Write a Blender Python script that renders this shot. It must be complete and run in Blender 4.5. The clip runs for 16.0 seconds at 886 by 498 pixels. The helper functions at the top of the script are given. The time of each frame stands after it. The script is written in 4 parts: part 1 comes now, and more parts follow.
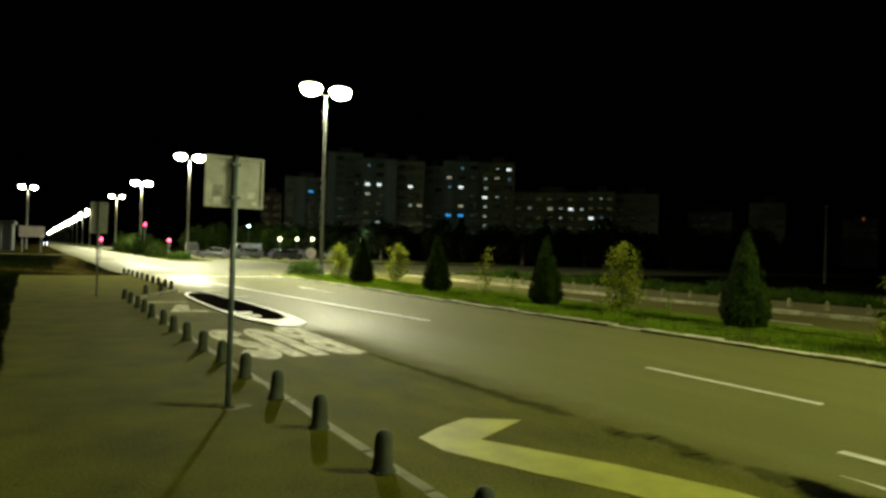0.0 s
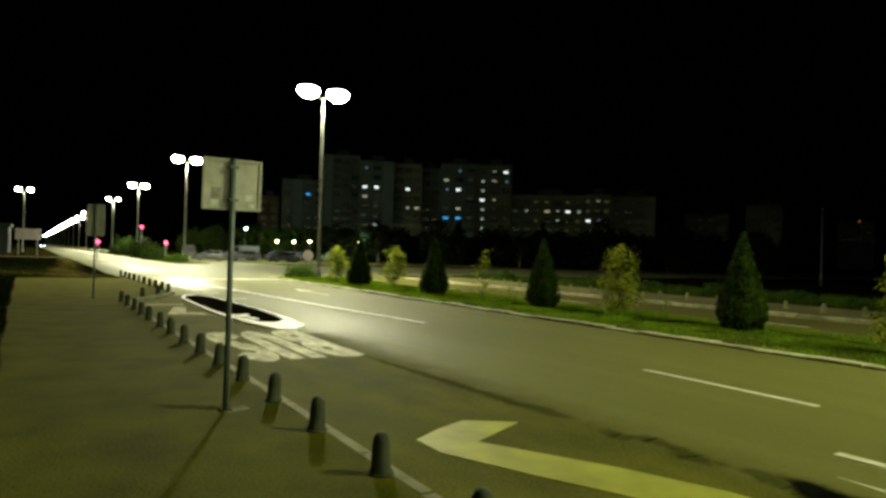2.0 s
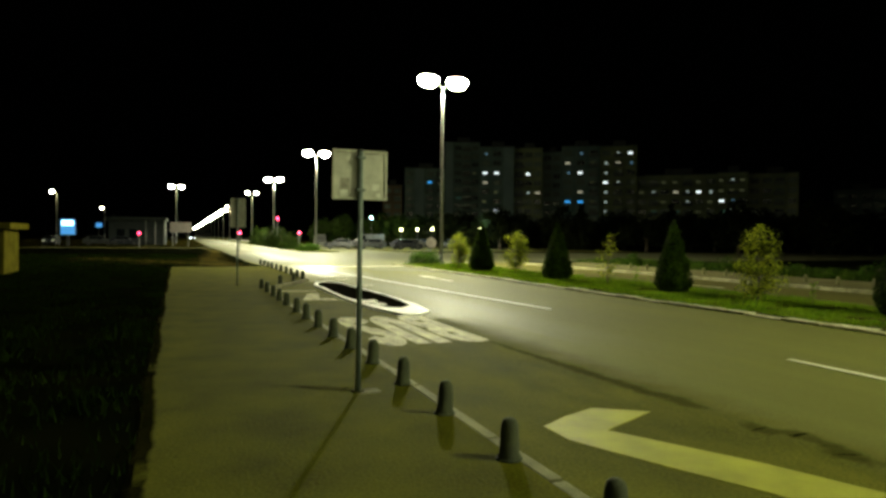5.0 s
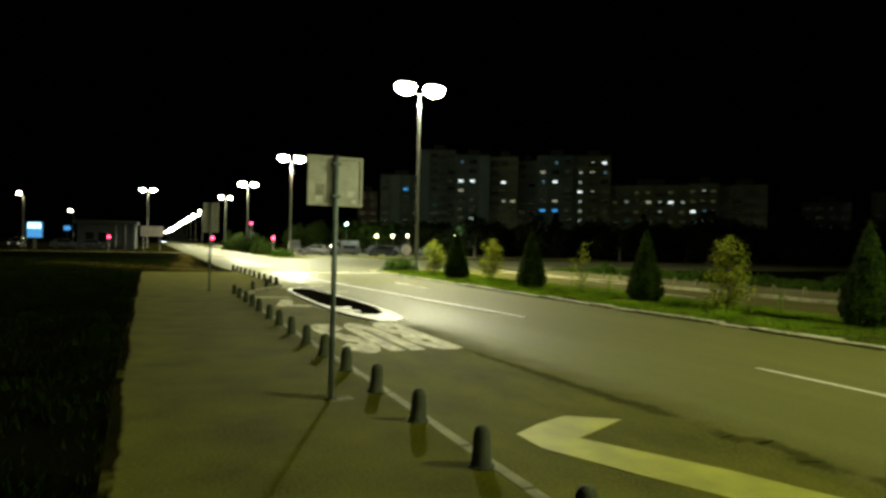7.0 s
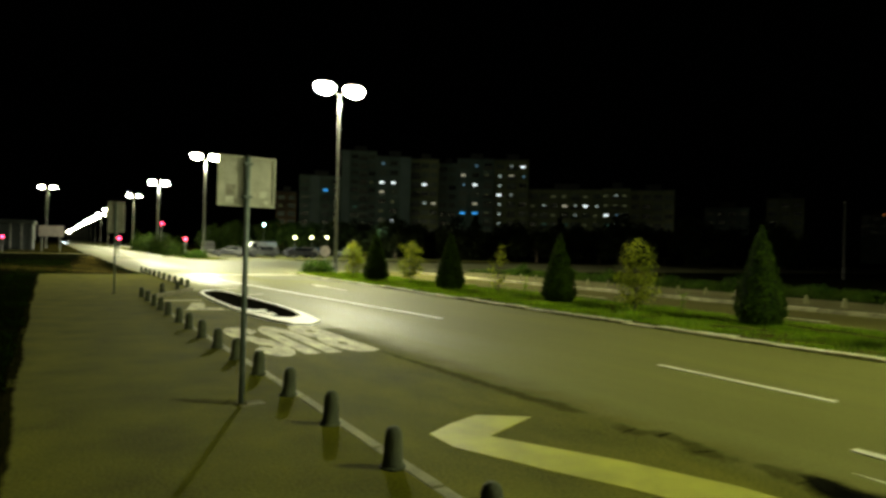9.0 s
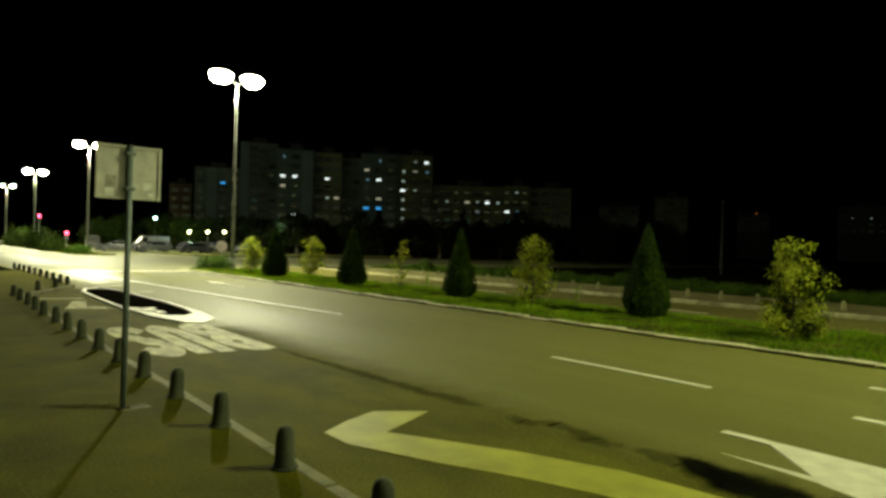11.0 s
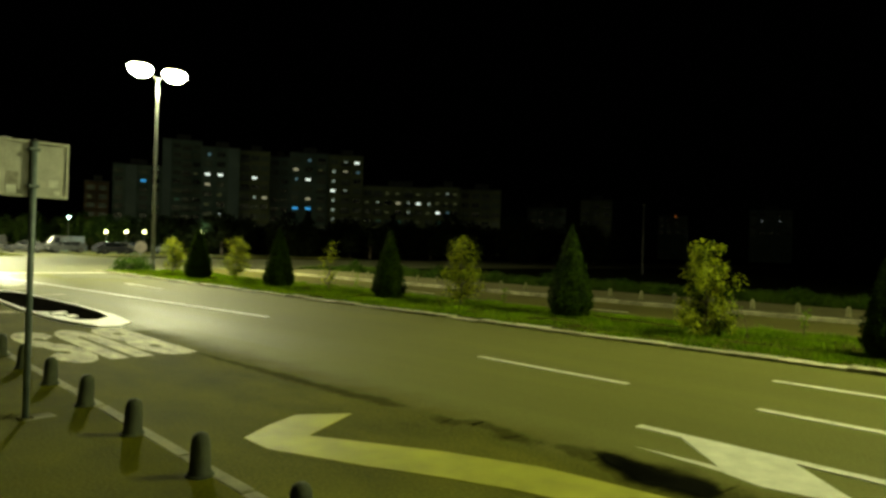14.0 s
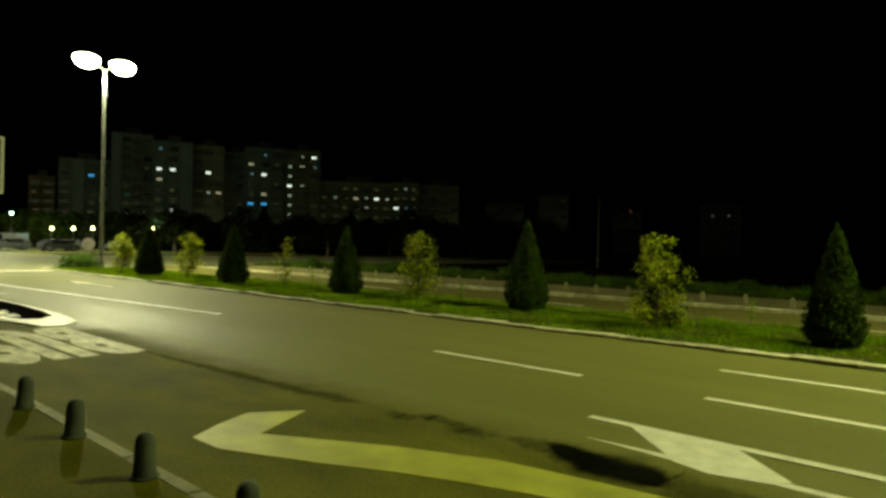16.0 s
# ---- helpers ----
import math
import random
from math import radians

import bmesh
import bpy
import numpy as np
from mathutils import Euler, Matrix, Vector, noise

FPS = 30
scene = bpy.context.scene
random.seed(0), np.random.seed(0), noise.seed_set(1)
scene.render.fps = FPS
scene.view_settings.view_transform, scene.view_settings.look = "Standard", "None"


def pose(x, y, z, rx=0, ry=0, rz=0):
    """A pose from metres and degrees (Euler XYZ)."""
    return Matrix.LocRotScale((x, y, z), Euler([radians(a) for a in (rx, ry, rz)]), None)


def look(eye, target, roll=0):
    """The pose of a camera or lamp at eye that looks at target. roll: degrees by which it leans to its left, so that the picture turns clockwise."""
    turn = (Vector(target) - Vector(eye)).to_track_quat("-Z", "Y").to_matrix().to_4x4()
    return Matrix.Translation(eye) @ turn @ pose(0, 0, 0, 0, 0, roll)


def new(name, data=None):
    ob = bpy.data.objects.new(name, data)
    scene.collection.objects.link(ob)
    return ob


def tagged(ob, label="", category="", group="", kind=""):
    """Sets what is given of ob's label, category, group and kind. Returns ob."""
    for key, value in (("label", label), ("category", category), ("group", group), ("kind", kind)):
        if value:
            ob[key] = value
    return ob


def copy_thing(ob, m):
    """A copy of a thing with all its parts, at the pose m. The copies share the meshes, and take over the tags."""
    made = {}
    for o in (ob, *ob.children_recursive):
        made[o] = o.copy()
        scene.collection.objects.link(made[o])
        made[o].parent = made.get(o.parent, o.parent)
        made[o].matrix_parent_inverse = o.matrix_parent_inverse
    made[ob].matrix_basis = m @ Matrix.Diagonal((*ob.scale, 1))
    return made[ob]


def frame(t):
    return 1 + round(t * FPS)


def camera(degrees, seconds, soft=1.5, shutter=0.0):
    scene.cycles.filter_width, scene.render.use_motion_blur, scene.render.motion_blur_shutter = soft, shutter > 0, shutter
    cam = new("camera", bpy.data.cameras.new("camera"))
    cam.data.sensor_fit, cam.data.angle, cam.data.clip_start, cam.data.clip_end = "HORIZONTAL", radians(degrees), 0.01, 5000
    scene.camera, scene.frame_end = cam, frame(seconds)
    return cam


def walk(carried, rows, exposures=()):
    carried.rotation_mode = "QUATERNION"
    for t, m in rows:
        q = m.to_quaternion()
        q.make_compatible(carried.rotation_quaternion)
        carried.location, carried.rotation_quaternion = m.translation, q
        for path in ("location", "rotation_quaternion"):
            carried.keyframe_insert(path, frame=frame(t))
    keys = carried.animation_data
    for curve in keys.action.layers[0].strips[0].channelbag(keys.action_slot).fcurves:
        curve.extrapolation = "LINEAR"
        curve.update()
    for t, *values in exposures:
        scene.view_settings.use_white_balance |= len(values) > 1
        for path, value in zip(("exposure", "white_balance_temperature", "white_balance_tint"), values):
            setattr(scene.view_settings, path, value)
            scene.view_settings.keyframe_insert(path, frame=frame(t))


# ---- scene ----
cam = camera(67.9, 16.0, soft=3.0, shutter=0.8)

PATH = [
    (0, (0.587, 0.14, 1.751), (1.622, 1.851, 1.759), 1.6),
    (0.5, (0.588, 0.128, 1.752), (1.616, 1.844, 1.764), 1.5),
    (1, (0.59, 0.124, 1.75), (1.624, 1.836, 1.762), 1.5),
    (1.5, (0.584, 0.135, 1.749), (1.628, 1.84, 1.759), 1.6),
    (2, (0.577, 0.131, 1.749), (1.619, 1.838, 1.765), 1.6),
    (2.5, (0.574, 0.142, 1.75), (1.583, 1.869, 1.757), 1.5),
    (3, (0.563, 0.153, 1.747), (1.455, 1.943, 1.736), 1.1),
    (3.5, (0.57, 0.167, 1.741), (1.362, 2.003, 1.712), 0.5),
    (4, (0.572, 0.171, 1.743), (1.294, 2.036, 1.706), 0.5),
    (4.2, (0.572, 0.171, 1.743), (1.287, 2.039, 1.706), 0.5),
    (6.5, (0.555, 0.167, 1.747), (1.29, 2.027, 1.727), 1.2),
    (7, (0.566, 0.157, 1.748), (1.349, 1.997, 1.737), 1.2),
    (7.5, (0.557, 0.143, 1.753), (1.372, 1.969, 1.751), 1.3),
    (8, (0.573, 0.132, 1.752), (1.444, 1.932, 1.751), 1.3),
    (8.5, (0.584, 0.128, 1.749), (1.509, 1.901, 1.755), 1.3),
    (9, (0.606, 0.086, 1.753), (1.604, 1.82, 1.753), 1.4),
    (9.5, (0.616, 0.076, 1.749), (1.682, 1.768, 1.751), 1.3),
    (9.7, (0.637, 0.077, 1.75), (1.735, 1.748, 1.745), 1.2),
    (11.8, (0.678, 0.038, 1.759), (1.957, 1.575, 1.767), 2.1),
    (12, (0.683, 0.031, 1.759), (1.97, 1.562, 1.768), 2.2),
    (12.5, (0.691, 0.0, 1.763), (2.01, 1.504, 1.768), 2.0),
    (13, (0.698, 0.002, 1.763), (2.052, 1.474, 1.772), 1.8),
    (13.5, (0.702, 0.005, 1.763), (2.082, 1.452, 1.774), 1.8),
    (14, (0.713, 0.006, 1.761), (2.109, 1.438, 1.763), 1.6),
    (14.5, (0.724, -0.021, 1.755), (2.141, 1.39, 1.76), 1.5),
    (15, (0.727, 0.01, 1.754), (2.159, 1.407, 1.748), 1.4),
    (15.5, (0.741, 0.005, 1.753), (2.202, 1.37, 1.745), 1.4),
    (16, (0.766, -0.02, 1.752), (2.249, 1.322, 1.743), 1.3),
]
walk(cam, [(t, look(eye, target, roll)) for t, eye, target, roll in PATH],
     exposures=[(0.0, 0.12, 6200, 13.5), (9.5, 0.11, 6250, 13), (12.0, 0.06, 6600, 6), (16.0, -0.06, 6950, 1)])

# ---- night sky and the street lamps' strength ----
world = bpy.data.worlds.new("night_sky")
scene.world = world
world.use_nodes = True
world.node_tree.nodes["Background"].inputs[0].default_value = (0.55, 0.75, 0.6, 1)
world.node_tree.nodes["Background"].inputs[1].default_value = 0.00015
LAMP_COLOUR = (0.95, 0.92, 0.56)
OLD_LAMP_COLOUR = (0.84, 0.92, 0.44)
LAMP_WATTS = 36000.0
BOWL_GLOW = 250.0


# ---- materials ----
def math_node(nt, op, a, b=0.0):
    node = nt.nodes.new("ShaderNodeMath")
    node.operation = op
    for slot, value in ((0, a), (1, b)):
        if isinstance(value, float):
            node.inputs[slot].default_value = value
        else:
            nt.links.new(value, node.inputs[slot])
    return node.outputs[0]


def noise_node(nt, scale, detail, vector):
    node = nt.nodes.new("ShaderNodeTexNoise")
    node.inputs["Scale"].default_value, node.inputs["Detail"].default_value = scale, detail
    nt.links.new(vector, node.inputs["Vector"])
    return node.outputs["Fac"]


def surface(nt, bsdf, dark, light, rough=0.7, scale=6.0, fine=90.0, bump=0.3, metal=0.0, spread=0.15, spec=0.5, by_object=0.0, by_island=0.0, streak=1.0, grain=0.45):
    """Two scales of noise between two colours, with fine relief; gives the colour."""
    link = nt.links.new
    geo = nt.nodes.new("ShaderNodeNewGeometry")
    place = geo.outputs["Position"]
    drawn = place
    if streak != 1.0:
        stretch = nt.nodes.new("ShaderNodeMapping")
        stretch.inputs["Scale"].default_value = (1.0, streak, 1.0)
        link(place, stretch.inputs["Vector"])
        drawn = stretch.outputs[0]
    big, small = noise_node(nt, scale, 5.0, drawn), noise_node(nt, fine, 2.0, place)
    last = math_node(nt, "ADD", math_node(nt, "MULTIPLY", small, grain), math_node(nt, "ADD", big, 0.025 - grain / 2))
    if by_object:
        chance = nt.nodes.new("ShaderNodeObjectInfo").outputs["Random"]
        last = math_node(nt, "ADD", last, math_node(nt, "MULTIPLY", math_node(nt, "SUBTRACT", chance, 0.5), by_object))
    if by_island:
        last = math_node(nt, "ADD", last, math_node(nt, "MULTIPLY", math_node(nt, "SUBTRACT", geo.outputs["Random Per Island"], 0.5), by_island))
    ramp = nt.nodes.new("ShaderNodeValToRGB")
    ramp.color_ramp.elements[0].position, ramp.color_ramp.elements[1].position = 0.5 - spread, 0.5 + spread
    ramp.color_ramp.elements[0].color, ramp.color_ramp.elements[1].color = (*dark, 1), (*light, 1)
    link(last, ramp.inputs[0])
    link(ramp.outputs[0], bsdf.inputs["Base Color"])
    rr = nt.nodes.new("ShaderNodeMapRange")
    rr.inputs["To Min"].default_value, rr.inputs["To Max"].default_value = max(0.05, rough - 0.1), min(1.0, rough + 0.1)
    link(big, rr.inputs["Value"])
    link(rr.outputs[0], bsdf.inputs["Roughness"])
    bsdf.inputs["Metallic"].default_value = metal
    bsdf.inputs["Specular IOR Level"].default_value = spec
    if spec == 0:
        bsdf.inputs["IOR"].default_value = 1.0
    if bump:
        b = nt.nodes.new("ShaderNodeBump")
        b.inputs["Strength"].default_value, b.inputs["Distance"].default_value = bump, 0.01
        link(small, b.inputs["Height"])
        link(b.outputs[0], bsdf.inputs["Normal"])
    return ramp.outputs[0]


def mixed(nt, amount, first, second):
    """The surface shows first where amount is 0, second where it is 1."""
    blend = nt.nodes.new("ShaderNodeMixShader")
    if isinstance(amount, float):
        blend.inputs[0].default_value = amount
    else:
        nt.links.new(amount, blend.inputs[0])
    nt.links.new(first, blend.inputs[1])
    nt.links.new(second, blend.inputs[2])
    nt.links.new(blend.outputs[0], nt.nodes["Material Output"].inputs["Surface"])


def smooth_step(nt, value, low, high, top=1.0):
    node = nt.nodes.new("ShaderNodeMapRange")
    node.interpolation_type = "SMOOTHSTEP"
    node.inputs["From Min"].default_value, node.inputs["From Max"].default_value, node.inputs["To Max"].default_value = low, high, top
    nt.links.new(value, node.inputs["Value"])
    return node.outputs[0]


def patch_axes(nt):
    """Across and along a patch, each from 0 to 1."""
    sep = nt.nodes.new("ShaderNodeSeparateXYZ")
    nt.links.new(nt.nodes.new("ShaderNodeTexCoord").outputs["UV"], sep.inputs[0])
    return sep.outputs["X"], sep.outputs["Y"]


def rim_distance(nt, wander, wear):
    """0 at a patch's rim, 1 along its middle."""
    x, y = patch_axes(nt)
    across = math_node(nt, "SUBTRACT", 1.0, math_node(nt, "ABSOLUTE", math_node(nt, "SUBTRACT", math_node(nt, "MULTIPLY", x, 2.0), 1.0)))
    along = math_node(nt, "MULTIPLY", math_node(nt, "MINIMUM", y, math_node(nt, "SUBTRACT", 1.0, y)), 5.0)
    place = nt.nodes.new("ShaderNodeNewGeometry").outputs["Position"]
    worn = math_node(nt, "MULTIPLY", math_node(nt, "SUBTRACT", noise_node(nt, wear, 4.0, place), 0.5), wander)
    return math_node(nt, "ADD", math_node(nt, "MINIMUM", across, along), worn)


def material(name, dark, light, rough=0.7, scale=6.0, fine=90.0, bump=0.3, thin=0.0, soft=0.0, **look_of):
    """thin: light shines through; soft: a film that thins out towards its rim."""
    m = bpy.data.materials.new(name)
    m.use_nodes = True
    nt = m.node_tree
    bsdf = nt.nodes["Principled BSDF"]
    colour = surface(nt, bsdf, dark, light, rough, scale, fine, bump, **look_of)
    if thin:
        glow = nt.nodes.new("ShaderNodeBsdfTranslucent")
        nt.links.new(colour, glow.inputs["Color"])
        mixed(nt, thin, bsdf.outputs[0], glow.outputs[0])
    if soft:
        rim = rim_distance(nt, 0.8 if rough > 0.7 else 0.2, scale * 2.0)
        mixed(nt, smooth_step(nt, rim, 0.02, 0.75, soft), nt.nodes.new("ShaderNodeBsdfTransparent").outputs[0], bsdf.outputs[0])
    return m


def blended(name, first, second, strength=1.0, sideways=False):
    """An opaque patch that passes from one surface into another, towards its middle or from side to side."""
    m = bpy.data.materials.new(name)
    m.use_nodes = True
    nt = m.node_tree
    one, two = nt.nodes["Principled BSDF"], nt.nodes.new("ShaderNodeBsdfPrincipled")
    surface(nt, one, **first)
    surface(nt, two, **second)
    if sideways:
        place = nt.nodes.new("ShaderNodeNewGeometry").outputs["Position"]
        worn = math_node(nt, "MULTIPLY", math_node(nt, "SUBTRACT", noise_node(nt, 1.6, 4.0, place), 0.5), 0.5)
        amount = smooth_step(nt, math_node(nt, "ADD", patch_axes(nt)[0], worn), 0.15, 0.85, strength)
    else:
        amount = smooth_step(nt, rim_distance(nt, 0.15, 2.0), 0.05, 0.9, strength)
    mixed(nt, amount, one.outputs[0], two.outputs[0])
    return m


def glowing(name, colour, strength):
    m = bpy.data.materials.new(name)
    m.use_nodes = True
    b = m.node_tree.nodes["Principled BSDF"]
    b.inputs["Base Color"].default_value = (*[0.6 * c for c in colour], 1)
    b.inputs["Emission Color"].default_value = (*colour, 1)
    b.inputs["Emission Strength"].default_value = strength
    return m


def glass(name, tint):
    m = bpy.data.materials.new(name)
    m.use_nodes = True
    b = m.node_tree.nodes["Principled BSDF"]
    b.inputs["Base Color"].default_value = (*tint, 1)
    b.inputs["Roughness"].default_value = 0.06
    return m


ROAD_SURFACE = dict(dark=(0.09, 0.09, 0.02), light=(0.146, 0.145, 0.036), rough=0.68, scale=1.3, fine=34, bump=0.5, spread=0.34, spec=0.1, streak=0.14, grain=0.8)
BAY_SURFACE = dict(dark=(0.046, 0.046, 0.0045), light=(0.118, 0.116, 0.0125), rough=0.92, scale=1.4, fine=34, bump=0.5, spread=0.3, spec=0.05, streak=0.5, grain=0.8)
POLISHED_SURFACE = dict(dark=(0.09, 0.09, 0.026), light=(0.145, 0.145, 0.042), rough=0.64, scale=1.3, fine=34, bump=0.4, spread=0.34, spec=0.13, streak=0.14, grain=0.8)
ASPHALT = material("asphalt", **ROAD_SURFACE)
POLISHED = blended("polished_wheel_track_asphalt", ROAD_SURFACE, POLISHED_SURFACE)
# greyed road colour: whitening under the bright far lamps is painted in
GREY_SURFACE = dict(dark=(0.075, 0.076, 0.036), light=(0.125, 0.125, 0.064), rough=0.64, scale=0.8, fine=34, bump=0.35, spread=0.3, spec=0.15, grain=0.7)
SLICK_SURFACE = dict(dark=(0.085, 0.085, 0.03), light=(0.135, 0.135, 0.065), rough=0.47, scale=1.2, fine=60, bump=0.25, spread=0.26, spec=0.4, streak=0.3)
SLICK = blended("slick_asphalt", ROAD_SURFACE, SLICK_SURFACE)
SLICK_GREY = blended("slick_grey_asphalt", GREY_SURFACE, SLICK_SURFACE)
DUSTY_ASPHALT = material("dusty_brown_asphalt", (0.062, 0.057, 0.014), (0.112, 0.104, 0.028), 0.75, 0.8, 34, 0.35, spread=0.3, spec=0.04, streak=0.3, grain=0.7)
GREY_ASPHALT = material("lamp_whitened_asphalt", **GREY_SURFACE)
BAY = material("bus_bay_asphalt", **BAY_SURFACE)
PAVING = material("pavement_asphalt", (0.039, 0.039, 0.0022), (0.102, 0.1, 0.007), 0.95, 1.3, 34, 0.5, spread=0.3, spec=0.03, grain=0.65)
FAR_PAVING = material("dusty_pavement", (0.06, 0.056, 0.022), (0.145, 0.136, 0.058), 0.9, 0.8, 42, 0.4, spread=0.25, spec=0.04)
# real damp trails, and the shade painted by the median kerb and sign post
WET_AND_SHADE = material("damp_and_shade_asphalt", (0.02, 0.02, 0.005), (0.05, 0.049, 0.013), 0.97, 4.0, 110, 0.3, spread=0.2, spec=0.0, soft=0.42)
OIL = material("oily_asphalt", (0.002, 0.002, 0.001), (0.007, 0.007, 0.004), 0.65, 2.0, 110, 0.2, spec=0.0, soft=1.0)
DIRT = material("trodden_earth", (0.024, 0.02, 0.006), (0.066, 0.053, 0.013), 0.95, 1.2, 60, 0.6, spread=0.22, spec=0.0, soft=0.95)
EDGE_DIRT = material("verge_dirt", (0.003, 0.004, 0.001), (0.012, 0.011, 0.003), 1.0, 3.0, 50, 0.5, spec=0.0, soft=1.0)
BAY_EDGE = blended("worn_bay_edge_asphalt", BAY_SURFACE, ROAD_SURFACE, sideways=True)
TAR = material("tar_joint", (0.02, 0.02, 0.005), (0.048, 0.046, 0.012), 0.95, 4, 90, 0.3, spec=0.0)
WHITE_PAINT = material("white_road_paint", (0.4, 0.4, 0.29), (0.62, 0.61, 0.46), 0.7, 5.0, 90, 0.3, spread=0.25)
YELLOW_PAINT = material("yellow_road_paint", (0.2, 0.2, 0.014), (0.38, 0.37, 0.03), 0.6, 2.5, 90, 0.3, spread=0.25)
WORN_YELLOW = material("worn_yellow_road_paint", (0.1, 0.095, 0.03), (0.5, 0.47, 0.19), 0.7, 5.5, 30, 0.4, spread=0.24, spec=0.15, streak=0.3, grain=0.7)
KERB = material("kerb_concrete", (0.19, 0.18, 0.095), (0.48, 0.46, 0.27), 0.85, 5, 80, 0.6, spread=0.25, by_object=0.35)
NEAR_KERB = material("dirty_kerb_concrete", (0.1, 0.096, 0.045), (0.23, 0.22, 0.1), 0.9, 5, 80, 0.6, spread=0.25, by_object=0.35)
CONCRETE = material("bollard_concrete", (0.016, 0.021, 0.009), (0.054, 0.06, 0.026), 0.85, 9, 120, 0.6, spread=0.25, by_object=0.2)
WHITE_KERB = material("whitewashed_kerb", (0.68, 0.67, 0.62), (0.86, 0.85, 0.8), 0.6, 6, 80, 0.4, spread=0.25)
SOIL = material("dark_soil", (0.003, 0.003, 0.002), (0.009, 0.008, 0.006), 1.0, 4, 60, 0.8, spec=0.0)
# near-black earth: the darkness of ground out of the lamplight is its colour
VERGE = material("unlit_verge_earth", (0.001, 0.002, 0.001), (0.005, 0.0055, 0.0018), 1.0, 1.1, 50, 0.8, spread=0.2, spec=0.0)
EARTH = material("dry_grassy_earth", (0.006, 0.006, 0.0015), (0.022, 0.019, 0.004), 0.95, 1.1, 50, 0.8, spread=0.2, spec=0.0)
TURF = material("turf", (0.014, 0.026, 0.003), (0.06, 0.058, 0.01), 0.95, 2.2, 60, 0.8, spread=0.2, spec=0.0)
GRASS = material("grass_blades", (0.036, 0.08, 0.002), (0.22, 0.35, 0.008), 0.6, 0.8, 30, 0, spread=0.3, spec=0.1, by_island=0.4, thin=0.35)
# grass with the missing lamplight put into its colour
UNLIT_GRASS = material("unlit_grass_blades", (0.0015, 0.0045, 0.0008), (0.013, 0.023, 0.0022), 0.9, 0.8, 30, 0, spread=0.3, spec=0.0, by_island=0.4)
DRY_GRASS = material("dry_grass_blades", (0.009, 0.024, 0.0015), (0.055, 0.092, 0.006), 0.7, 0.8, 30, 0, spread=0.3, spec=0.05, by_island=0.4)
CYPRESS = material("cypress_scales", (0.005, 0.014, 0.0012), (0.042, 0.074, 0.005), 0.75, 2.5, 40, 0, spread=0.3, spec=0.03, by_island=0.4, thin=0.15)
# darker copy of the foliage, stands for shade inside the crown
CYPRESS_SHADE = material("cypress_shade_core", (0.003, 0.006, 0.002), (0.009, 0.015, 0.004), 0.9, 6, 60, 0.3, spec=0.1)
LEAF = material("yellowish_shrub_leaf", (0.008, 0.022, 0.002), (0.42, 0.47, 0.03), 0.65, 3, 40, 0, spread=0.3, spec=0.12, by_island=0.9, thin=0.4)
BUSH_LEAF = material("green_bush_leaf", (0.01, 0.03, 0.002), (0.05, 0.095, 0.006), 0.7, 2, 30, 0, spread=0.3, spec=0.05, by_island=0.6, thin=0.25)
MEDIAN_LEAF = material("dull_roadside_leaf", (0.005, 0.014, 0.002), (0.026, 0.042, 0.005), 0.7, 2, 30, 0, spread=0.3, spec=0.05, by_island=0.6, thin=0.2)
# far darker than real foliage: the trees' lack of light is painted in
UNLIT_LEAF = material("unlit_tree_leaf", (0.003, 0.006, 0.0015), (0.012, 0.016, 0.004), 0.7, 2, 30, 0, spread=0.3, spec=0.05, by_island=0.4)
BARK = material("bark", (0.05, 0.038, 0.025), (0.12, 0.095, 0.065), 0.9, 12, 60, 0.8)
STEEL = material("galvanised_steel", (0.14, 0.145, 0.145), (0.25, 0.255, 0.25), 0.55, 5, 70, 0.15, metal=0.2)
POST_PAINT = material("grey_green_post_paint", (0.08, 0.105, 0.1), (0.15, 0.18, 0.17), 0.5, 8, 70, 0.15, metal=0.2)
SIGN_BACK = material("weathered_sign_back", (0.33, 0.32, 0.26), (0.5, 0.49, 0.42), 0.55, 7, 60, 0.2, metal=0.2, spread=0.22)
STICKER = material("peeled_sticker", (0.18, 0.17, 0.13), (0.33, 0.31, 0.25), 0.7, 14, 60, 0.2)
PALE_STICKER = material("pale_sticker", (0.5, 0.5, 0.44), (0.68, 0.68, 0.6), 0.6, 14, 60, 0.2)
SIGN_FACE = material("pale_sign_face", (0.16, 0.14, 0.13), (0.24, 0.21, 0.2), 0.4, 3, 50, 0.1)
DARK_METAL = material("dark_housing", (0.02, 0.02, 0.02), (0.05, 0.05, 0.048), 0.5, 8, 60, 0.1)
FACADE = material("grey_panel_facade", (0.085, 0.135, 0.125), (0.19, 0.25, 0.235), 0.9, 0.25, 8, 0.2, spread=0.2, by_object=0.2)
FACADE_PALE = material("pale_blue_panel", (0.16, 0.21, 0.22), (0.27, 0.34, 0.36), 0.9, 0.15, 6, 0.2, spread=0.25, by_object=0.2)
FACADE_BROWN = material("brown_render_facade", (0.1, 0.066, 0.04), (0.17, 0.115, 0.065), 0.9, 0.25, 8, 0.2, spread=0.2, by_object=0.2)
FACADE_WARM = material("ochre_panel_facade", (0.15, 0.17, 0.085), (0.26, 0.28, 0.15), 0.9, 0.25, 8, 0.2, spread=0.2, by_object=0.2)
ROOFING = material("bitumen_roof", (0.04, 0.04, 0.04), (0.08, 0.08, 0.08), 0.9, 1, 20, 0.2)
BALCONY = material("balcony_concrete", (0.08, 0.085, 0.08), (0.17, 0.17, 0.16), 0.9, 1.5, 20, 0.2, by_object=0.4)
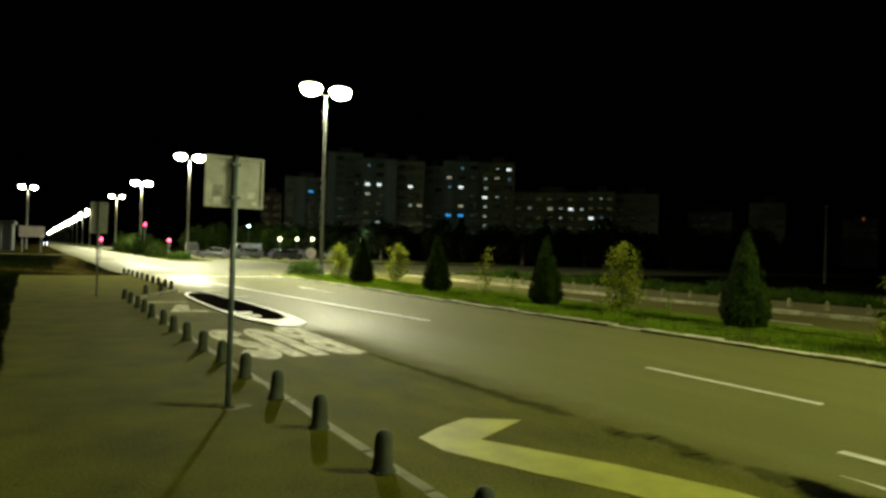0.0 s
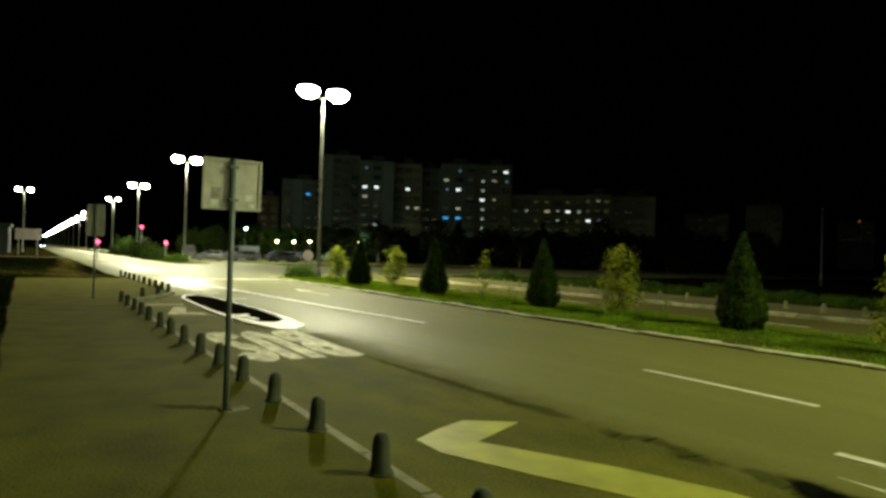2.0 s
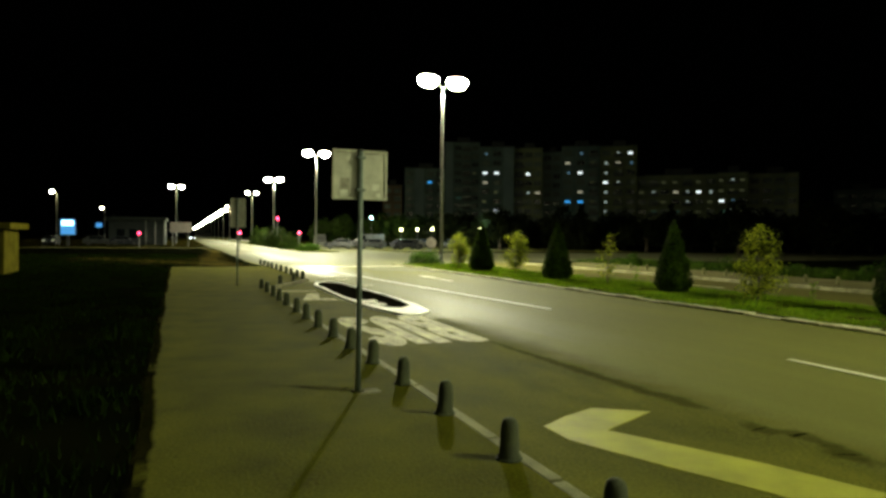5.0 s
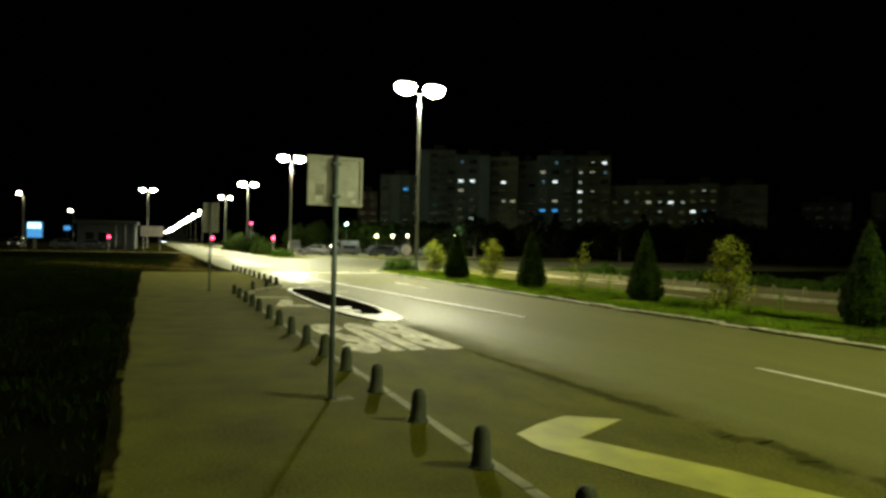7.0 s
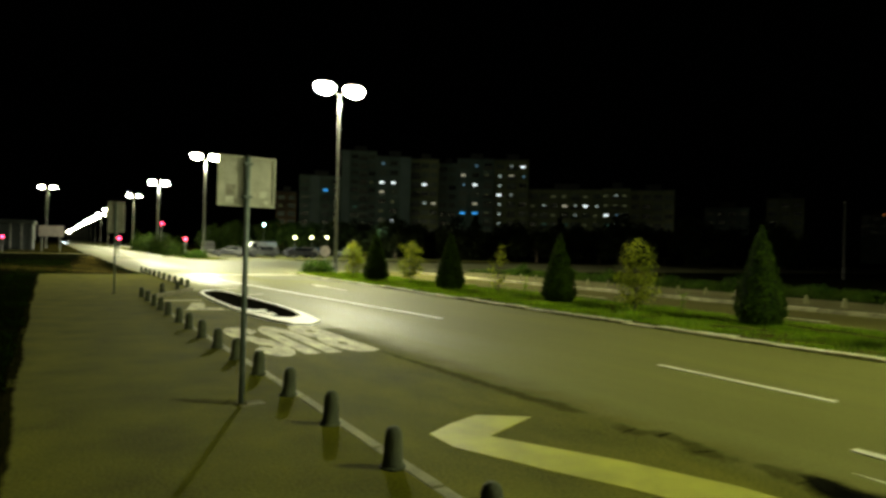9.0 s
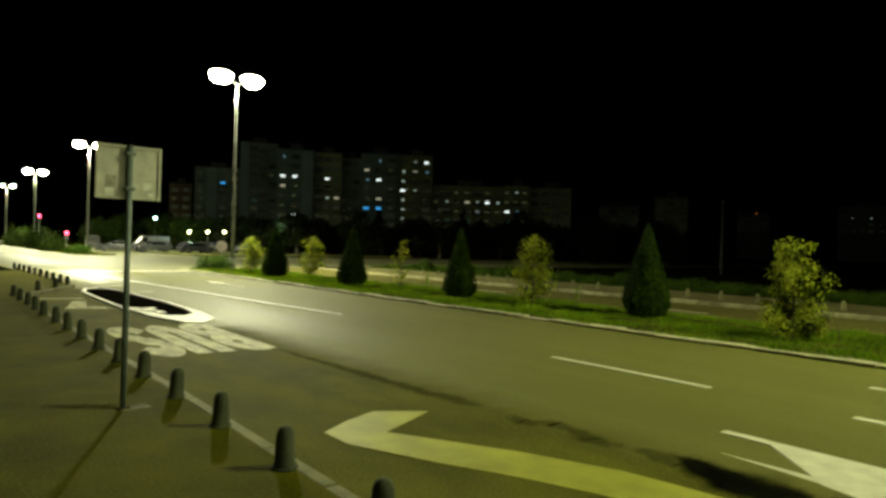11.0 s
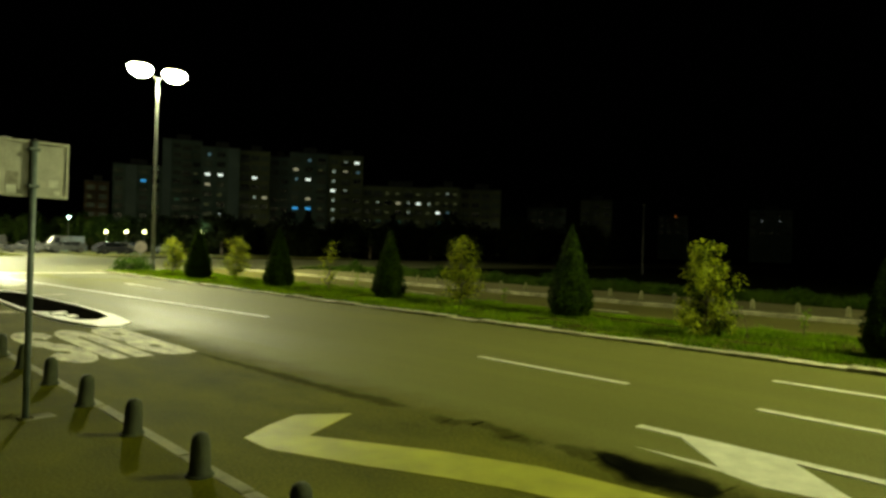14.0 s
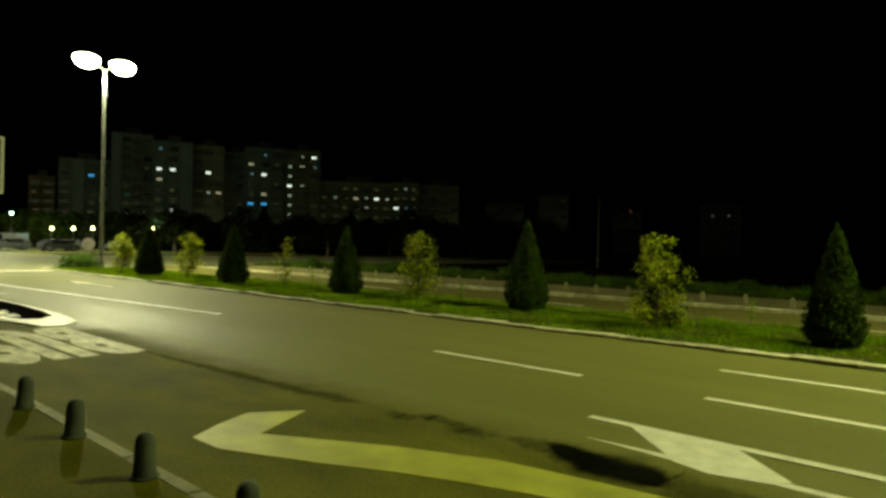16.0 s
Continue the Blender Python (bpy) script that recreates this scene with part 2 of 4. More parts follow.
FRAME_WHITE = material("window_frame_paint", (0.09, 0.1, 0.09), (0.2, 0.2, 0.19), 0.6, 4, 30, 0.1, by_object=0.5)
PANE = glass("dark_window_pane", (0.01, 0.012, 0.014))
CURTAINED = material("unlit_window_pane", (0.008, 0.011, 0.012), (0.17, 0.2, 0.17), 0.25, 0.3, 3, 0, spread=0.32, by_object=1.2)
PLASTER = material("yellow_plaster", (0.055, 0.049, 0.006), (0.1, 0.088, 0.012), 0.95, 2.0, 60, 0.4, spread=0.2, spec=0.0)
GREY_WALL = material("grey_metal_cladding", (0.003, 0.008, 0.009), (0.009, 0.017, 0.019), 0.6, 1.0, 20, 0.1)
RUBBER = material("rubber", (0.012, 0.012, 0.012), (0.03, 0.03, 0.03), 0.85, 20, 90, 0.3)
CAR_WHITE = material("white_car_paint", (0.06, 0.06, 0.06), (0.1, 0.1, 0.1), 0.35, 2, 20, 0)
CAR_SILVER = material("silver_car_paint", (0.04, 0.044, 0.048), (0.07, 0.074, 0.08), 0.35, 2, 20, 0, metal=0.5)
CAR_DARK = material("dark_car_paint", (0.02, 0.022, 0.03), (0.035, 0.037, 0.045), 0.25, 2, 20, 0)
BOWL = glowing("lamp_glare_bowl", (0.9, 0.92, 0.48), BOWL_GLOW)
RED_GLOW = glowing("red_signal_lens", (1.0, 0.03, 0.09), 16.0)
GLOBE = glowing("park_globe", (1.0, 0.92, 0.42), 9.0)
COLD_LAMP = glowing("cold_lamp", (0.6, 0.95, 1.0), 14.0)
HEADLIGHT = glowing("headlight", (0.75, 0.9, 1.0), 30.0)
BLUE_PANEL = glowing("lit_blue_panel", (0.08, 0.36, 0.75), 0.8)
PALE_PANEL = glowing("lit_pale_panel", (0.45, 0.85, 1.0), 3.0)
LIT = {
    "w": glowing("white_lit_window", (0.85, 0.95, 0.9), 1.2),
    "o": glowing("warm_lit_window", (0.8, 0.75, 0.5), 0.35),
    "d": glowing("dim_lit_window", (0.6, 0.75, 0.65), 0.4),
    "b": glowing("blue_lit_window", (0.22, 0.45, 0.6), 0.25),
    "f": glowing("faint_lit_window", (0.5, 0.55, 0.25), 0.045),
    "g": glowing("faint_green_lit_window", (0.2, 0.5, 0.36), 0.045),
    "e": glowing("tiny_lit_window", (0.75, 0.85, 0.9), 0.5),
    "c": glowing("cyan_lit_window", (0.05, 0.4, 0.9), 0.8),
}


# ---- mesh helpers ----
def mesh_from(name, verts, faces, mat, smooth=False):
    me = bpy.data.meshes.new(name)
    me.from_pydata([tuple(v) for v in verts], [], [tuple(f) for f in faces])
    me.materials.append(mat)
    if smooth:
        me.polygons.foreach_set("use_smooth", [True] * len(me.polygons))
    me.update()
    return me


def bm_mesh(name, bm, mat, smooth=False):
    bmesh.ops.recalc_face_normals(bm, faces=bm.faces)
    me = bpy.data.meshes.new(name)
    bm.to_mesh(me)
    bm.free()
    me.materials.append(mat)
    if smooth:
        me.polygons.foreach_set("use_smooth", [True] * len(me.polygons))
    return me


def part(name, bm, mat, parent, label="", smooth=False):
    ob = new(name, bm_mesh(name, bm, mat, smooth))
    ob.parent = parent
    return tagged(ob, label)


def shared(name, me, parent, m=None, label=""):
    ob = new(name, me)
    ob.parent = parent
    if m is not None:
        ob.matrix_basis = m
    return tagged(ob, label)


def thing(name, label, category, group="", m=None):
    ob = new(name)
    ob.empty_display_size = 0.2
    if m is not None:
        ob.matrix_basis = m
    return tagged(ob, label, category, group)


def box(bm, x0, x1, y0, y1, z0, z1, bevel=0.0):
    r = bmesh.ops.create_cube(bm, size=1.0)
    vs = r["verts"]
    for v in vs:
        v.co = Vector((x0 + (v.co.x + 0.5) * (x1 - x0), y0 + (v.co.y + 0.5) * (y1 - y0), z0 + (v.co.z + 0.5) * (z1 - z0)))
    if bevel:
        es = list({e for v in vs for e in v.link_edges})
        bmesh.ops.bevel(bm, geom=es, offset=bevel, segments=2, affect="EDGES", profile=0.6)
    return bm


def boxed(*a, bevel=0.0):
    return box(bmesh.new(), *a, bevel=bevel)


def tube(bm, p, q, r0, r1, n=12):
    """A tapered bar from p to q."""
    p, q = Vector(p), Vector(q)
    turn = (q - p).to_track_quat("Z", "Y").to_matrix().to_4x4()
    bmesh.ops.create_cone(bm, cap_ends=True, segments=n, radius1=r0, radius2=r1, depth=(q - p).length,
                          matrix=Matrix.Translation((p + q) / 2) @ turn)
    return bm


def tubed(p, q, r0, r1, n=12):
    return tube(bmesh.new(), p, q, r0, r1, n)


def lathe(profile, n=20):
    """A turned solid from (radius, height) pairs."""
    bm = bmesh.new()
    rings = [[bm.verts.new((r * math.cos(2 * math.pi * i / n), r * math.sin(2 * math.pi * i / n), z)) for i in range(n)] for r, z in profile]
    for a, b in zip(rings, rings[1:]):
        for i in range(n):
            bm.faces.new((a[i], a[(i + 1) % n], b[(i + 1) % n], b[i]))
    bm.faces.new(rings[0][::-1])
    bm.faces.new(rings[-1])
    return bm


def slab(name, outline, z0, z1, mat, label="", category="", kind="structure"):
    """A solid with the given plan."""
    bm = bmesh.new()
    top = [bm.verts.new((x, y, z1)) for x, y in outline]
    low = [bm.verts.new((x, y, z0)) for x, y in outline]
    n = len(outline)
    bm.faces.new(top)
    bm.faces.new(low[::-1])
    for i in range(n):
        bm.faces.new((top[i], top[(i + 1) % n], low[(i + 1) % n], low[i]))
    ob = new(name, bm_mesh(name, bm, mat))
    return tagged(ob, label, category, kind=kind)


def drift(y):
    """The avenue bears slightly to the side beyond the crossing."""
    return -0.0105 * max(0.0, y - 40.0)


# ---- ground, roads, pavement ----
bm = bmesh.new()
bmesh.ops.create_circle(bm, cap_ends=True, segments=48, radius=4000.0)
ground = new("ground", bm_mesh("ground", bm, EARTH))
ground.location.z = -0.06
tagged(ground, "dark dry grassy ground at night", "ground", kind="structure")

FAR = 1500.0
slab("road", [(2.2, -70), (23.2, -70), (23.2, 43), (70, 43), (140, 43), (140, 71), (24, 73), (23.2 + drift(FAR), FAR), (3.0 + drift(FAR), FAR),
              (3.6, 74), (2.2, 43)], -0.05, 0.0, ASPHALT,
     "grey asphalt dual carriageway with worn markings", "road")


def kerb_x(y):
    """The pavement's road edge by the bus bay, and past its end."""
    if y < 8:
        return 2.92
    if y < 21.5:
        return 2.92 - 0.012 * (y - 8)
    if y < 25.5:
        return 2.76 + (y - 21.5) / 4.0 * 2.0
    return 4.76 - 0.02 * (y - 25.5)


KERB_W = 0.11
slab("bus_bay", [(2.85, -14), (5.6, -14), (5.7, 2), (5.84, 10), (5.8, 13.5), (5.3, 18), (5.1, 25), (4.7, 25.4), (2.7, 21.4), (2.7, 16)], -0.04, 0.003, BAY, "darker patched asphalt of the bus bay", "road")
edge = [-14, -6, 0, 4, 8, 12, 16, 21.5, 23.5, 25.5, 28, 32, 36]
pave = slab("pavement", [(kerb_x(y) - KERB_W, y) for y in edge] + [(4.3, 36.6), (1.6, 36.4), (-0.36, 36.5), (-0.36, 33.4), (-0.2, 21.6), (0.05, 9.8), (0.22, 4.5), (0.4, -2), (0.5, -14)],
            -0.05, 0.12, PAVING, "worn grey asphalt pavement with patched joints", "pavement")
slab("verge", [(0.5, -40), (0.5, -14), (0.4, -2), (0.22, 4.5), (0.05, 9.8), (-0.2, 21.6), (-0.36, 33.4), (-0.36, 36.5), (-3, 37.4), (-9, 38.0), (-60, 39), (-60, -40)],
     -0.05, 0.1, VERGE, "rough grass verge beside the pavement, unlit darkness in its colour", "verge")
slab("far_verge", [(21.9, -70), (21.9, 42), (90, 42), (240, -70)], -0.055, 0.1, VERGE, "rough grassy field across the avenue", "field")
slab("far_pavement", [(21.94, -30), (21.94, 40), (26.6, 40), (26.4, -30)], 0.0, 0.112, FAR_PAVING, "dusty worn pavement across the avenue", "pavement")
slab("near_corner_ground", [(4.3, 36.6), (3.9, 44), (3.6, 74), (3.2, 91), (-120, 91), (-120, 39), (-60, 39), (-9, 38.0), (-3, 37.4), (-0.36, 36.5), (1.6, 36.4)], -0.055, 0.08, VERGE, "worn grassy ground by the crossing, unlit darkness in its colour", "ground")
slab("side_road", [(3.1, 91.2), (3.0, 98), (-140, 98), (-140, 91.2)], -0.052, 0.02, ASPHALT, "narrow asphalt side road", "road")
slab("corner_ground", [(2.9, 98.3), (3.0 + drift(700), 700), (-140, 700), (-140, 98.3)], -0.055, 0.09, EARTH, "grassy ground past the crossing", "ground")
slab("park_ground", [(24, 73.3), (140, 71.5), (260, 71.5), (260, 420), (23 + drift(420), 420)], -0.055, 0.06, EARTH, "ground round the car park and flats", "ground")
slab("car_park", [(24, 76), (60, 76), (60, 110), (24, 110)], 0.0, 0.07, ASPHALT, "asphalt car park beyond the crossing", "car park")


# same road with the lamps' whitening put into its colour
slab("crossing", [(4.5, 36.7), (12.6, 31.5), (17.45, 31.5), (17.45, 43.1), (23.0, 43.1), (70, 43.2), (139, 43.2), (139, 70.8), (24, 72.8), (23.0 + drift(400), 400), (3.4 + drift(400), 400), (3.8, 74)], -0.04, 0.003, GREY_ASPHALT,
     "greyer asphalt of the crossing, lamp glare put into its tint", "road")
slab("second_carriageway", [(17.5, -30), (21.7, -30), (21.7, 43), (17.5, 43)], -0.04, 0.003, DUSTY_ASPHALT, "dusty brown asphalt of the second carriageway", "road")


def median(y0, y1, x0, x1):
    r = (x1 - x0) / 2
    pts = [(x1 + drift(y0), y0), (x1 + drift(y1), y1 - r)]
    pts += [((x0 + x1) / 2 + drift(y1) + r * math.cos(a), y1 - r + r * math.sin(a)) for a in np.linspace(0.2, math.pi - 0.2, 9)]
    pts += [(x0 + drift(y1), y1 - r), (x0 + drift(y0), y0)]
    return pts


slab("median", median(-60, 41.6, 13.02, 17.3), -0.05, 0.056, TURF, "grassy median strip between the carriageways", "median")
pts2 = median(-1400, -74, 12.8, 17.0)
slab("median_beyond", [(x + drift(-y) - drift(y), -y) for x, y in pts2][::-1], -0.05, 0.06, TURF, "grassy median strip past the crossing", "median")


# ---- road markings ----
def marking(name, outline, mat, label, z=0.002):
    return slab(name, outline, z - 0.01, z + 0.007, mat, label, "road marking")


def line(name, x0, y0, x1, y1, w, label="worn white painted road line", mat=WHITE_PAINT):
    d = Vector((x1 - x0, y1 - y0)).normalized()
    n = Vector((-d.y, d.x)) * w / 2
    return marking(name, [(x0 - n.x, y0 - n.y), (x1 - n.x, y1 - n.y), (x1 + n.x, y1 + n.y), (x0 + n.x, y0 + n.y)], mat, label)


line("lane_dash", 8.8, 4.63, 8.8, 7.37, 0.13, "worn white lane dash on asphalt")
marking("lane_line", [(8.94, 14.45), (8.47, 19.2), (7.75, 26.9), (7.1, 34.0), (6.94, 34.0), (7.58, 26.9), (8.32, 19.2), (8.8, 14.45)], WHITE_KERB, "long white lane line before the crossing")
line("lane_line", 8.72, 2.9, 8.72, -16, 0.14, "white lane line on asphalt")
line("lane_line", 10.78, 3.44, 10.85, -16, 0.15, "white lane line on asphalt")
line("hatch_border", 6.92, 3.42, 6.92, -12, 0.13, "white border line of a hatched area")
marking("hatch_border", [(6.22, 3.06), (6.25, 2.5), (6.23, -12), (6.13, -12), (6.14, 2.2)], WHITE_PAINT, "white tapering border line of a hatched area")
marking("hatch_bar", [(6.85, 2.93), (6.28, 2.34), (6.12, 2.2), (6.02, 1.88), (6.12, 1.45), (6.28, 1.33), (6.85, 1.9)], WHITE_PAINT, "broad white diagonal bar of a hatched area", 0.004)
line("stop_line", 7.4, 38.2, 12.9, 38.4, 0.45, "white stop line before the crossing", WHITE_KERB)
marking("lane_arrow", [(10.28, 24.7), (10.42, 24.7), (10.42, 27.3), (10.62, 27.3), (10.35, 28.9), (10.08, 27.3), (10.28, 27.3)], WHITE_PAINT, "white straight arrow painted on the lane")
line("second_road_dash", 18.8, 10.4, 18.8, 12.6, 0.12)
line("second_road_dash", 18.8, 1.0, 18.8, 3.4, 0.12)
line("second_road_dash", 18.8, 19.0, 18.8, 22.0, 0.12)
line("nose_line", 5.45, 25.9, 6.6, 26.8, 0.16, "white line at the nose of the traffic island")
line("nose_line", 6.0, 23.1, 6.75, 23.4, 0.14, "white line at the nose of the traffic island")
marking("bus_stop_zigzag", [(3.62, 5.5), (4.0, 5.74), (4.42, 5.92), (4.91, 5.61), (4.11, 5.2), (4.74, 4.07), (5.08, 3.26), (5.16, 2.84), (5.22, 2.44), (5.29, 1.97), (5.34, 0.6),
                              (4.84, 0.6), (4.8, 1.97), (4.69, 2.53), (4.49, 3.11), (4.29, 3.6), (3.99, 4.2), (3.62, 5.06)], YELLOW_PAINT, "broad yellow zigzag of the bus stop marking")
line("bus_stop_bar", 3.05, 21.4, 4.3, 21.2, 0.3, "yellow cross bar of the bus stop marking", WORN_YELLOW)
marking("bus_stop_zigzag", [(3.37, 18.25), (4.43, 17.9), (4.3, 18.5), (3.95, 18.75), (4.2, 20.3), (3.85, 20.3), (3.55, 18.9)], WORN_YELLOW, "worn yellow zigzag end of the bus stop marking")

def letter(strokes, x0, width, y0, length):
    """One road letter as broad painted ribbons, drawn long for drivers heading this way."""
    bm = bmesh.new()
    for k, (spine, half) in enumerate(strokes):
        rails = []
        for i, p in enumerate(spine):
            a, b = Vector(spine[max(i - 1, 0)]), Vector(spine[min(i + 1, len(spine) - 1)])
            d = (b - a).normalized()
            n = Vector((-d.y, d.x)) * half
            rails.append([bm.verts.new((x0 - (q.x * width), y0 - q.y / 1.6 * length, 0.0075 + 0.0012 * k)) for q in (Vector(p) + n, Vector(p) - n)])
        for (a, b), (c, d) in zip(rails, rails[1:]):
            bm.faces.new((a, b, d, c))
    return bm


def arc(cx, cy, rx, ry, a0, a1, n=10):
    return [(cx + rx * math.cos(radians(a)), cy + ry * math.sin(radians(a))) for a in np.linspace(a0, a1, n)]


LETTERS = {
    "letter_b": (5.32, [([(0.19, 0.0), (0.19, 1.6)], 0.2), ([(0.2, 1.45)] + arc(0.5, 1.19, 0.32, 0.26, 90, -90) + [(0.2, 0.93)], 0.19),
                        ([(0.2, 0.72)] + arc(0.52, 0.435, 0.34, 0.285, 90, -90) + [(0.2, 0.15)], 0.2)]),
    "letter_u": (4.64, [([(0.21, 1.6), (0.21, 0.52)] + arc(0.5, 0.5, 0.29, 0.3, 180, 360) + [(0.79, 0.52), (0.79, 1.6)], 0.22)]),
    "letter_s": (3.99, [(arc(0.5, 1.17, 0.33, 0.27, 10, 270) + arc(0.5, 0.44, 0.34, 0.28, 80, -170), 0.21)]),
}
bus_word = thing("bus_lettering", "worn yellow word BUS painted on the bus bay", "road marking")
bus_word["kind"] = "structure"
for name, (x0, strokes) in LETTERS.items():
    part(name, letter(strokes, x0, 0.62, 14.08, 3.74), WORN_YELLOW, bus_word)


def ragged(name, spine, widths, mat, label, z, seed, wander=0.3):
    """A thin patch with a wandering edge along a spine."""
    rng = random.Random(seed)
    left, right = [], []
    n = 14 * (len(spine) - 1)
    for i in range(n + 1):
        f = i / n * (len(spine) - 1)
        k = min(int(f), len(spine) - 2)
        f -= k
        p = Vector(spine[k]).lerp(Vector(spine[k + 1]), f)
        d = (Vector(spine[k + 1]) - Vector(spine[k])).normalized()
        w = widths[k] * (1 - f) + widths[k + 1] * f
        s = Vector((-d.y, d.x))
        left.append(p + s * w * (0.5 + wander * noise.noise((p.x * 3 + seed, p.y * 3, 0.0)) + wander * rng.uniform(-0.1, 0.1)))
        right.append(p - s * w * (0.5 + wander * noise.noise((p.x * 3, p.y * 3 + seed, 5.0)) + wander * rng.uniform(-0.1, 0.1)))
    verts = [(p.x, p.y, z) for p in left] + [(p.x, p.y, z) for p in right]
    faces = [(i, i + 1, n + 2 + i, n + 1 + i) for i in range(n)]
    me = mesh_from(name, verts, faces, mat)
    uv = me.uv_layers.new(name="patch")
    for loop in me.loops:
        k = loop.vertex_index
        uv.data[loop.index].uv = (0.0 if k <= n else 1.0, (k % (n + 1)) / n)
    ob = new(name, me)
    return tagged(ob, label, "stain", kind="structure")


ragged("bay_edge", [(5.64, -6), (5.7, 2), (5.8, 6), (5.84, 10), (5.8, 13.4)], [1.5, 1.5, 1.5, 1.4, 1.0], BAY_EDGE, "worn uneven edge of the bus bay asphalt", 0.0056, 21, 0.0)
ragged("wheel_track", [(6.9, 7), (6.85, 13), (6.75, 19), (6.6, 25), (6.4, 31), (6.2, 36)], [3.0, 3.0, 3.0, 2.8, 2.6, 2.2], POLISHED, "polished wheel tracks in the lane", 0.0045, 12, 0.0)
ragged("slick_patch", [(6.9, 27), (6.95, 30), (7.0, 32), (7.1, 36), (7.3, 42)], [3.0, 3.6, 4.6, 4.8, 4.0], SLICK, "slick worn asphalt before the crossing", 0.006, 14, 0.1)
ragged("slick_patch", [(6.4, 45), (6.6, 52), (6.6, 60), (6.4, 70), (6.2, 84)], [4.0, 5.0, 5.6, 5.6, 4.6], SLICK_GREY, "slick worn asphalt on the crossing", 0.006, 15, 0.1)
ragged("slick_patch", [(6.3, 74), (6.0, 90), (5.8, 110), (5.4, 140), (4.8, 190)], [4.6, 5.6, 5.6, 5.6, 5.0], SLICK_GREY, "slick worn asphalt past the crossing", 0.0085, 16, 0.1)
ragged("damp_trail", [(5.25, 11.2), (5.31, 9.1), (5.39, 7.8), (5.42, 6.43), (5.49, 5.8), (5.58, 5.35)], [0.05, 0.22, 0.3, 0.36, 0.4, 0.14], WET_AND_SHADE, "dark damp trail on the asphalt", 0.0065, 3)
ragged("damp_trail", [(5.5, 5.1), (5.52, 4.75), (5.68, 4.55), (5.66, 4.2), (5.55, 3.95), (5.57, 3.6)], [0.12, 0.36, 0.32, 0.3, 0.42, 0.2], WET_AND_SHADE, "dark damp trail on the asphalt", 0.0065, 4)
ragged("damp_trail", [(5.6, 3.7), (5.68, 3.4), (5.72, 3.1), (5.66, 2.5), (5.6, 2.0), (5.62, 1.7), (5.66, 1.2)], [0.14, 0.4, 0.62, 0.85, 0.8, 0.6, 0.1], WET_AND_SHADE, "dark damp trail on the asphalt", 0.0075, 5)
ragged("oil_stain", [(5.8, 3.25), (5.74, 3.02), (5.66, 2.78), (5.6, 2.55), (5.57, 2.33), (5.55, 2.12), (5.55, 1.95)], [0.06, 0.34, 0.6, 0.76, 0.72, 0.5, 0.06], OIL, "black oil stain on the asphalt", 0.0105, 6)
ragged("pavement_joint", [(-0.2, 20.5), (1.0, 20.2), (2.5, 19.9)], [0.05, 0.06, 0.05], TAR, "dark tar joint across the pavement", 0.123, 8)

ragged("trodden_path", [(1.6, 37.2), (1.6, 42), (1.6, 47), (2.2, 56), (2.7, 66), (2.9, 78), (2.6, 90)], [2.4, 3.0, 3.2, 2.8, 2.4, 2.2, 1.4], DIRT, "trodden brown earth path beyond the pavement", 0.086, 17, 0.2)
ragged("trodden_path", [(-8, 56), (-4.5, 50), (-1.2, 45), (1.6, 40.5), (3.4, 37.6)], [3.0, 7.0, 7.5, 5.0, 1.6], DIRT, "trodden brown earth by the pavement end", 0.091, 18, 0.25)

# dark strip painted where the kerb's shadow falls on the road
for y in range(-6, 36, 6):
    ragged("gutter_dirt", [(12.6, y), (12.59, y + 2.2), (12.61, y + 4.4), (12.6, y + 6.4)], [0.1, 0.14, 0.12, 0.1], WET_AND_SHADE, "painted dark shade in the gutter along the median kerb", 0.0065, 60 + y, 0.3)
# stain at the post's foot, drawn out along its painted cast shadow
ragged("pavement_stain", [(1.55, 7.45), (1.85, 7.2), (2.1, 7.02), (2.45, 6.9)], [0.1, 0.26, 0.34, 0.16], WET_AND_SHADE, "dark stain by the sign post with the post's shadow painted in", 0.1265, 71, 0.4)

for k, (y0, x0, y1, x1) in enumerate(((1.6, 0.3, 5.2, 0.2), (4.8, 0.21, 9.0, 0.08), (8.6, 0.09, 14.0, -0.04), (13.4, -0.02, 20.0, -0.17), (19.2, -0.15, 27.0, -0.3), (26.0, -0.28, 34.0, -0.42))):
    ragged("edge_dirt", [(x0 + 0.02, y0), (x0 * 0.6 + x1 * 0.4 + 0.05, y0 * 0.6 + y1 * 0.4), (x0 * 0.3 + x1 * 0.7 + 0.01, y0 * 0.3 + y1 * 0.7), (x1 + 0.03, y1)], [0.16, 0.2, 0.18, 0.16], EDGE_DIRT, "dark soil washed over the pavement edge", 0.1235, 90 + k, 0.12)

# ---- traffic island ----
island = thing("traffic_island", "whitewashed kerb island with dark bare soil beside the bus bay", "traffic island")
plan = [(5.62, 14.2), (5.78, 15.6), (5.82, 18.0), (5.7, 21.0), (5.55, 23.6), (5.25, 24.6), (4.8, 24.2), (4.5, 22.9), (4.42, 20.5), (4.4, 17.5), (4.55, 15.2), (4.85, 13.75), (5.2, 13.6)]
outer = [(0.6 + (x - 0.6) * 1.035, 0.14 + (y - 0.14) * 1.035) for x, y in plan]
cx, cy = 5.28, 20.3
inner = [(cx + (x - cx) * 0.84, cy + (y - cy) * (0.78 if y < cy else 0.93)) for x, y in outer]
bm = bmesh.new()
rings = [[bm.verts.new((x, y, z)) for x, y in ring] for ring, z in ((outer, 0.0), (outer, 0.03), ([(cx + (x - cx) * 0.98, cy + (y - cy) * 0.99) for x, y in outer], 0.042), (inner, 0.042), (inner, -0.015))]
